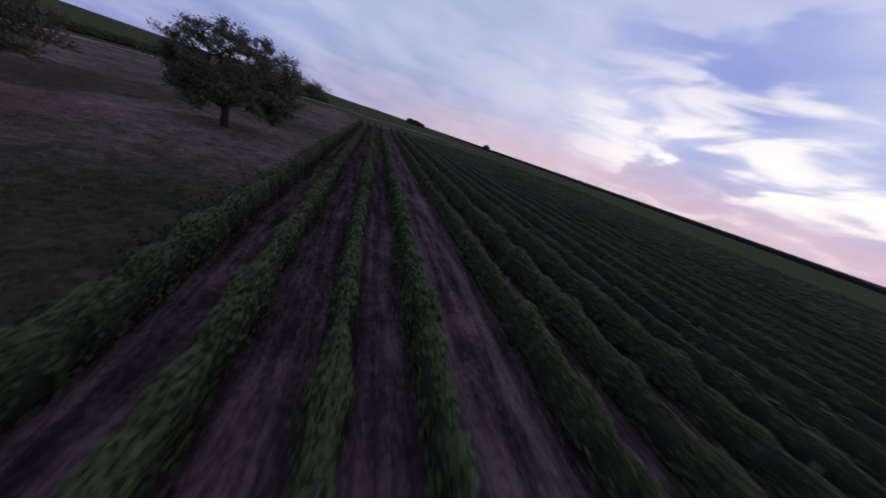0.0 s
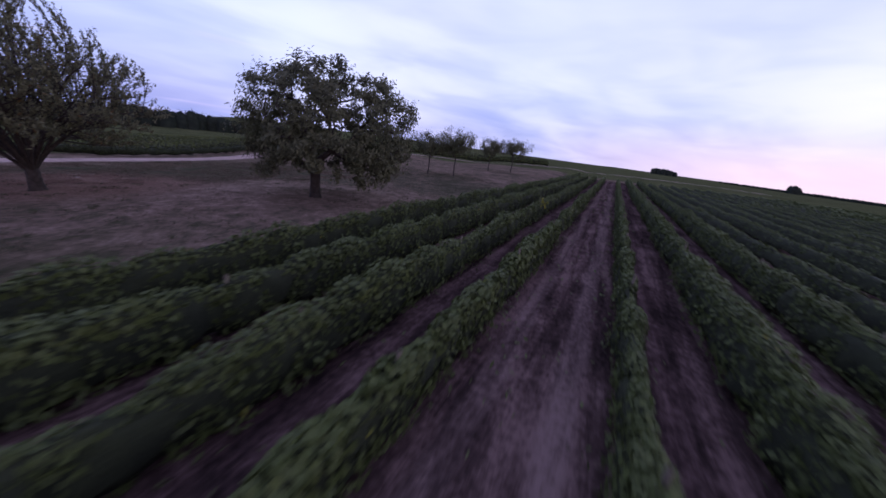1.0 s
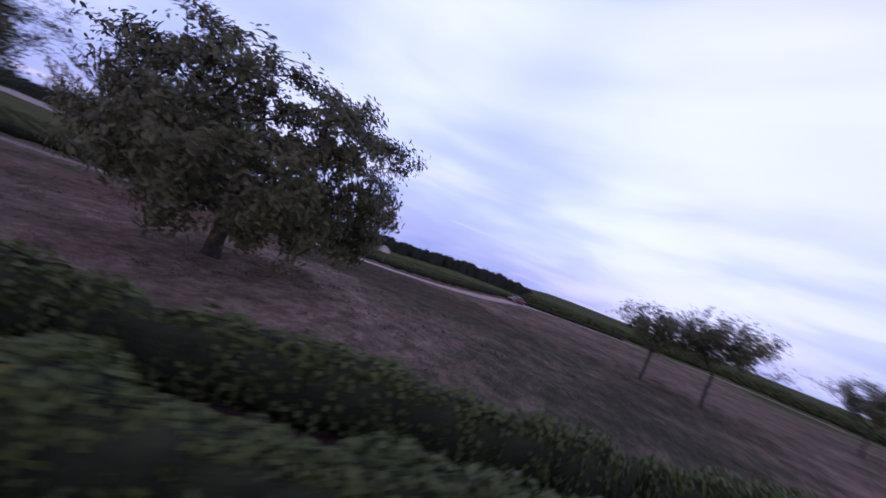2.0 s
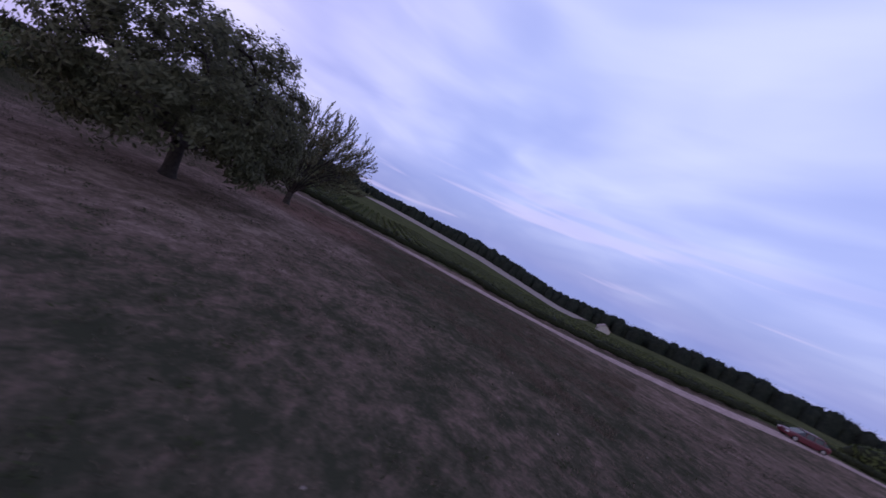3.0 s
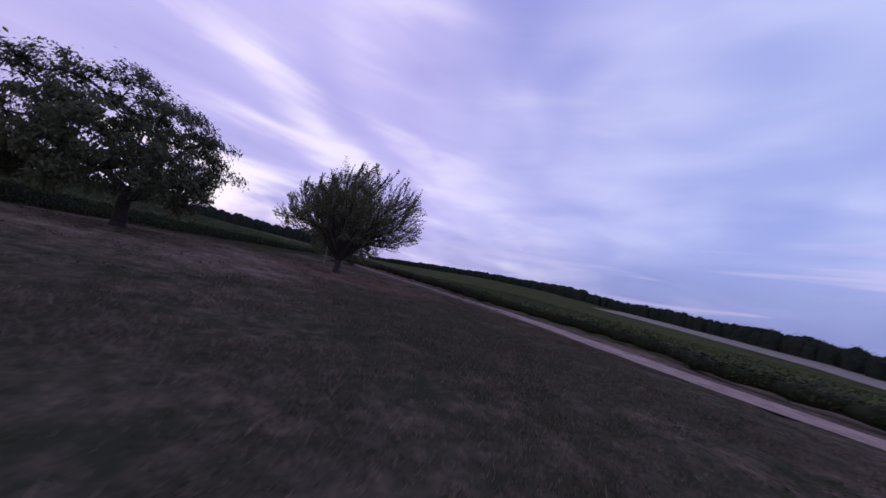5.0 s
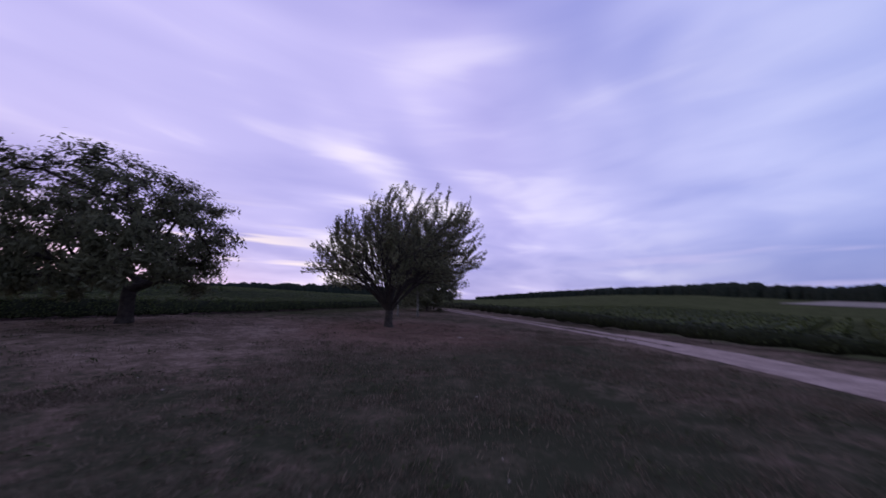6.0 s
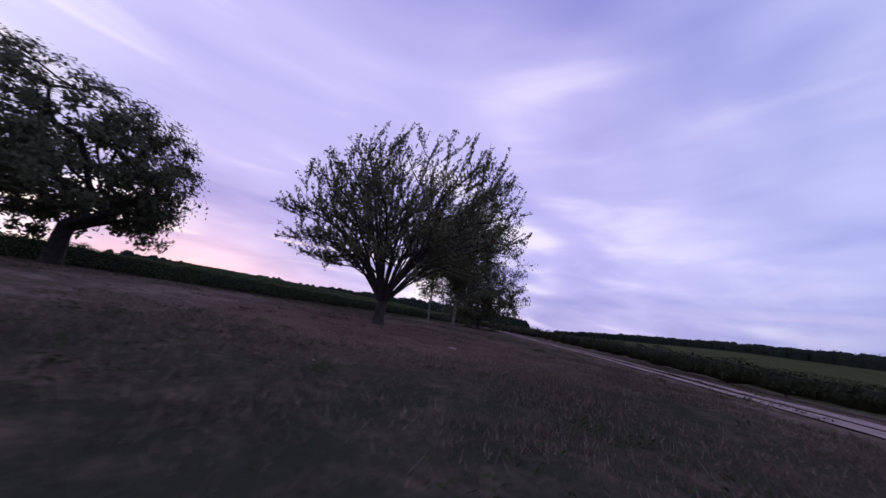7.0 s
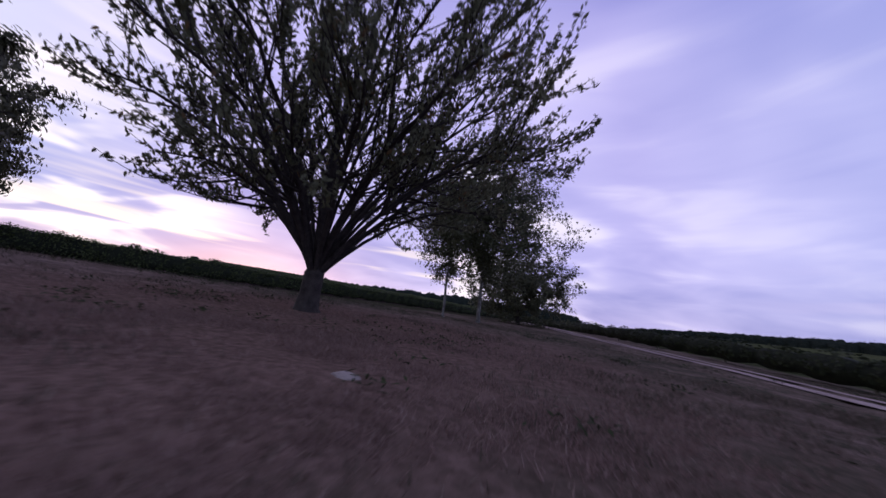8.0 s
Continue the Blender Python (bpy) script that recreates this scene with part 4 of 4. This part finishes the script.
def make_car(label, paint, m):
    root = new("car")
    tagged(root, label, "car")
    root.matrix_basis = m
    bm = bmesh.new()
    secs = []
    for x, w, z0, z1 in ((-2.02, 0.68, 0.42, 0.72), (-1.9, 0.80, 0.26, 0.84), (-1.2, 0.86, 0.20, 0.92), (0.0, 0.87, 0.19, 0.95), (1.1, 0.86, 0.20, 0.98), (1.85, 0.80, 0.26, 0.98), (2.0, 0.72, 0.40, 0.86)):
        secs.append([(x, -w, z0 + 0.12), (x, -w * 0.92, z0), (x, w * 0.92, z0), (x, w, z0 + 0.12), (x, w, z1 - 0.18), (x, w * 0.86, z1), (x, -w * 0.86, z1), (x, -w, z1 - 0.18)])
    loft(bm, secs)
    part("body", bm, paint, root)
    bm = bmesh.new()
    secs = []
    for x, w, z in ((-1.15, 0.74, 0.94), (-0.45, 0.66, 1.42), (0.3, 0.66, 1.48), (1.2, 0.65, 1.42), (1.85, 0.70, 0.98)):
        secs.append([(x, -0.78 if z > 1 else -w, 0.90), (x, 0.78 if z > 1 else w, 0.90), (x, w, z - 0.05), (x, w * 0.85, z), (x, -w * 0.85, z), (x, -w, z - 0.05)])
    loft(bm, secs)
    part("cabin", bm, GLASS, root, "dark tinted window glass")
    bm = bmesh.new()
    box(bm, (-0.48, -0.62, 1.43), (1.22, 0.62, 1.505), 0.03)
    part("roof", bm, paint, root)
    for sy in (-1, 1):
        for x in (-0.52, 0.28, 1.15):
            bm = bmesh.new()
            a = (x, sy * 0.80, 0.92)
            b = (x + 0.12, sy * 0.665, 1.45)
            for p, q in ((a, b),):
                d = 0.035
                vs = [bm.verts.new(c) for c in ((p[0] - d, p[1], p[2]), (p[0] + d, p[1], p[2]), (q[0] + d, q[1], q[2]), (q[0] - d, q[1], q[2]))]
                f = bm.faces.new(vs)
                r = bmesh.ops.extrude_face_region(bm, geom=[f])
                for v in r["geom"]:
                    if isinstance(v, bmesh.types.BMVert):
                        v.co.y += sy * 0.02
            part("pillar", bm, paint, root)
    for x in (-1.28, 1.3):
        for sy in (-1, 1):
            bm = bmesh.new()
            bmesh.ops.create_cone(bm, cap_ends=True, segments=20, radius1=0.31, radius2=0.31, depth=0.2)
            bmesh.ops.rotate(bm, verts=bm.verts, cent=(0, 0, 0), matrix=Matrix.Rotation(radians(90), 3, "X"))
            bmesh.ops.translate(bm, verts=bm.verts, vec=(x, sy * 0.79, 0.31))
            wheel = part("wheel", bm, RUBBER, root)
            bm = bmesh.new()
            bmesh.ops.create_cone(bm, cap_ends=True, segments=14, radius1=0.20, radius2=0.17, depth=0.03)
            bmesh.ops.rotate(bm, verts=bm.verts, cent=(0, 0, 0), matrix=Matrix.Rotation(radians(-90 * sy), 3, "X"))
            bmesh.ops.translate(bm, verts=bm.verts, vec=(x, sy * 0.90, 0.31))
            part("rim", bm, RIM, wheel)
    for sy in (-0.58, 0.58):
        bm = bmesh.new()
        box(bm, (-2.03, sy - 0.16, 0.60), (-1.90, sy + 0.16, 0.74), 0.02)
        part("headlight", bm, LAMP_CLEAR, root)
        bm = bmesh.new()
        box(bm, (1.90, sy - 0.12, 0.62), (2.0, sy + 0.12, 0.82), 0.02)
        part("rear_light", bm, LAMP_RED, root)


RED = plain("red_paint", (0.085, 0.007, 0.018), 0.4, 0.0)
make_car("dark red hatchback parked beside the gravel track", RED, pose(-62.6, 51.6, lz(-62.6, 51.6), 0, 0, 112))


# ---- meadow: tufts, stones, litter ----
def make_tufts():
    rng = np.random.default_rng(77)
    n = 60000
    x, y = rng.uniform(-38, -6, n), rng.uniform(-8, 48, n)
    x = np.r_[x, rng.uniform(-40, -21, 150000)]
    y = np.r_[y, rng.uniform(3, 36, 150000)]
    n = len(x)
    keep = np.array([noise.noise(Vector((a * 0.35, b * 0.35, 3))) + 0.35 * noise.noise(Vector((a * 1.3, b * 1.3, 9))) for a, b in zip(x, y)]) > rng.uniform(-0.35, 0.45, n)
    keep &= np.hypot(x + 23.6, 0.8 * (y - 8.6)) > rng.uniform(2.0, 9.0, n)
    rd = road_curve(260)
    dist = np.abs(x - np.interp(y, rd[:150, 1], rd[:150, 0]))
    keep &= dist > 2.3
    x, y = x[keep], y[keep]
    n = len(x)
    k = 4
    X, Y = np.repeat(x, k) + rng.normal(0, 0.05, n * k), np.repeat(y, k) + rng.normal(0, 0.05, n * k)
    Z = land(X, Y) - 0.01
    a = rng.uniform(0, 2 * np.pi, n * k)
    h = rng.uniform(0.03, 0.12, n * k) * np.repeat(rng.uniform(0.6, 1.3, n), k)
    w = rng.uniform(0.004, 0.010, n * k)
    ln = rng.uniform(0.2, 1.0, n * k) * h
    b = rng.uniform(0, 2 * np.pi, n * k)
    base = np.c_[X, Y, Z]
    off = np.c_[np.cos(a) * w, np.sin(a) * w, np.zeros(n * k)]
    tip = base + np.c_[np.cos(b) * ln, np.sin(b) * ln, h]
    v = np.stack([base - off, base + off, tip], 1).reshape(-1, 3)
    ob = mesh_object("grass", v, np.arange(n * k * 3).reshape(-1, 3), GRASS_BLADE)
    tagged(ob, "short dry meadow grass in thin tufts", "grass", kind="stuff")


make_tufts()


def make_clumps():
    """Broad-leaved weeds in low dark clumps, scattered over the meadow."""
    rng = np.random.default_rng(78)
    n = 1500
    x, y = rng.uniform(-38, -6, n), rng.uniform(-4, 47, n)
    ok = np.array([noise.noise(Vector((a * 0.25, b * 0.25, 7))) for a, b in zip(x, y)]) > rng.uniform(-0.4, 0.4, n)
    x, y = x[ok], y[ok]
    size = rng.uniform(0.08, 0.30, len(x))
    k = 26
    cx = np.repeat(x, k) + rng.normal(0, 1, len(x) * k) * np.repeat(size, k)
    cy = np.repeat(y, k) + rng.normal(0, 1, len(x) * k) * np.repeat(size, k)
    cz = land(cx, cy) + rng.uniform(0.02, 0.11, len(cx))
    nrm = np.tile(np.array([[0, 0, 1.0]]), (len(cx), 1))
    ob = leaves("weed_clumps", np.c_[cx, cy, cz], nrm, 0.085, MEADOW_WEED, rng, SLIM_KITE)
    tagged(ob, "low dark weeds in clumps over the dry meadow", "weeds", kind="stuff")


def make_hay():
    """Pale pinkish dead grass on the worn ground by the old tree."""
    rng = np.random.default_rng(79)
    n = 46000
    x, y = rng.normal(-25.8, 2.5, n), rng.normal(9.4, 2.3, n)
    ok = np.array([noise.noise(Vector((a * 0.7, b * 0.7, 5))) + 0.4 * noise.noise(Vector((a * 2.1, b * 2.1, 8))) for a, b in zip(x, y)]) > rng.uniform(-0.3, 0.5, n)
    ok &= (np.hypot(x + 21.5, y - 7.5) > 0.8) & (np.hypot(x + 26.9, y - 10.2) > 0.3)
    x, y = np.repeat(x[ok], 3) + rng.normal(0, 0.03, 3 * ok.sum()), np.repeat(y[ok], 3) + rng.normal(0, 0.03, 3 * ok.sum())
    n = len(x)
    a, b = rng.uniform(0, 2 * np.pi, n), rng.uniform(0, 2 * np.pi, n)
    h, w = rng.uniform(0.02, 0.09, n), rng.uniform(0.003, 0.007, n)
    ln = rng.uniform(0.3, 1.3, n) * h
    base = np.c_[x, y, land(x, y) - 0.01]
    off = np.c_[np.cos(a) * w, np.sin(a) * w, np.zeros(n)]
    v = np.stack([base - off, base + off, base + np.c_[np.cos(b) * ln, np.sin(b) * ln, h]], 1).reshape(-1, 3)
    ob = mesh_object("dead_grass", v, np.arange(n * 3).reshape(-1, 3), HAY)
    tagged(ob, "pale pinkish dead grass on worn reddish earth", "grass", kind="stuff")


HAY = leaf_material("hay", (0.12, 0.078, 0.066), (0.24, 0.160, 0.138), (0.27, 0.20, 0.17), 0.08, 0.9, 0.25, 0.05)
make_hay()
MEADOW_WEED = leaf_material("meadow_weed", (0.020, 0.027, 0.012), (0.050, 0.058, 0.026), None, 0, 0.8, 0.2, 0.1)
make_clumps()


def stone(label, x, y, size, mat, seed, flat=0.35, name="stone"):
    rng = np.random.default_rng(seed)
    bm = bmesh.new()
    bmesh.ops.create_icosphere(bm, subdivisions=2, radius=1)
    for v in bm.verts:
        d = 1 + 0.28 * noise.noise(v.co * 1.3 + Vector((seed, 0, 0)))
        v.co = Vector((v.co.x * size * d, v.co.y * size * 0.7 * d, v.co.z * size * flat * d))
    ob = part(name, bm, mat)
    ob.matrix_basis = pose(x, y, lz(x, y) + size * flat * 0.35, rng.uniform(-6, 6), rng.uniform(-6, 6), rng.uniform(0, 360))
    tagged(ob, label, "stone")


LIME = two_tone("pale_limestone", (0.16, 0.13, 0.12), (0.34, 0.285, 0.265), 8.0, 0.9, 0.5, 0.01)
stone("flat pale stone lying in the dry grass", -26.9, 10.2, 0.145, LIME, 5, 0.26)
for i, (sx, sy, r) in enumerate(((-30.0, 23.3, 0.032), (-30.2, 22.9, 0.028), (-29.9, 22.8, 0.024))):
    stone("small pale stone in the meadow grass", sx, sy, r, LIME, 60 + i, 0.6)
rs = np.random.default_rng(8)
for i in range(26):
    sx, sy = rs.uniform(-34, -8), rs.uniform(14, 46)
    stone("small pale stone in the meadow grass", sx, sy, rs.uniform(0.02, 0.04), LIME, 20 + i, 0.5)


def make_weeds():
    """Low weeds at the foot of the middle rows."""
    rng = np.random.default_rng(91)
    C = []
    for x0, w, per in ((1.86, 0.42, 34), (4.86, 0.38, 34), (-0.06, 0.45, 14), (3.3, 0.5, 7), (6.9, 0.4, 10)):
        n = int(per * 100)
        y = rng.uniform(-36, 64, n)
        keep = np.array([noise.noise(Vector((x0, v * 0.5, 1.0))) for v in y]) > rng.uniform(-0.5, 0.4, n)
        y = y[keep]
        x = x0 + ROW_DRIFT * y + rng.normal(0, w, len(y))
        C.append(np.c_[x, y, land(x, y) + rng.uniform(0.03, 0.16, len(y))])
    C = np.concatenate(C)
    nrm = np.tile(np.array([[0, 0, 1.0]]), (len(C), 1))
    ob = leaves("weeds", C, nrm, 0.13, VINE_LEAF, rng, LONG_LEAF)
    tagged(ob, "low green weeds on the vineyard soil", "weeds", kind="stuff")


make_weeds()


def make_verge():
    """A ragged fringe of tall weeds between the meadow and the first vines."""
    rng = np.random.default_rng(92)
    n = 24000
    y = rng.uniform(-60, 70, n)
    keep = np.array([noise.noise(Vector((2.0, v * 0.45, 4.0))) + 0.5 * noise.noise(Vector((5.0, v * 1.4, 4.0))) for v in y]) > rng.uniform(-0.55, 0.35, n)
    y = y[keep]
    # Raised in the south, where the dark weeds also paint the shaded row flank.
    tall = np.array([0.28 + 0.30 * max(0.0, noise.noise(Vector((7.0, v * 0.6, 1.0))) + 0.4) for v in y]) * np.interp(y, (2, 14), (1.6, 1.0))
    x = -4.85 + ROW_DRIFT * y + rng.normal(0, 0.28, len(y))
    c = np.c_[x, y, land(x, y) + tall * rng.uniform(0.05, 1.1, len(y))]
    nrm = rng.normal(0, 0.6, c.shape) + np.array([[-0.3, 0, 0.5]])
    ob = leaves("verge_weeds", c, nrm, 0.13, SHADE_AND_WEED_LEAF, rng, SLIM_KITE)
    tagged(ob, "ragged dark weeds along the edge of the vineyard", "weeds", kind="stuff")


make_verge()
make_bent_row([(-80, 60), (-82, 84), (-76, 104), (-50, 124), (-18, 134)], 3.2, 1.1, 60, 0.5, 480, "dark tall hedge beyond the meadow", "hedges")


YELLOW_LEAF = leaf_material("yellow_leaf", (0.10, 0.10, 0.018), (0.20, 0.185, 0.03))


def yellow_vine(x, y, seed):
    rng = np.random.default_rng(seed)
    n = 90
    p = rng.normal(0, 1, (n, 3)) * np.array([[0.16, 0.3, 0.26]])
    x = x + ROW_DRIFT * y
    c = p + np.array([[x + 0.1, y, lz(x, y) + 0.95]])
    root = new("yellow_vine")
    tagged(root, "single vine with autumn-yellow leaves in its row", "vine")
    mesh_object("stem", *tube([(x, y, lz(x, y) - 0.05), (x + 0.04, y, lz(x, y) + 0.5), (x + 0.1, y, lz(x, y) + 1.0)], [0.03, 0.025, 0.012], 5), BARK, root)
    tagged(leaves("leaf_wall", c, p + np.array([[0, 0, 0.2]]), 0.14, YELLOW_LEAF, rng, LEAF, root, 0.8), kind="stuff")


yellow_vine(-0.06, 24.2, 1)
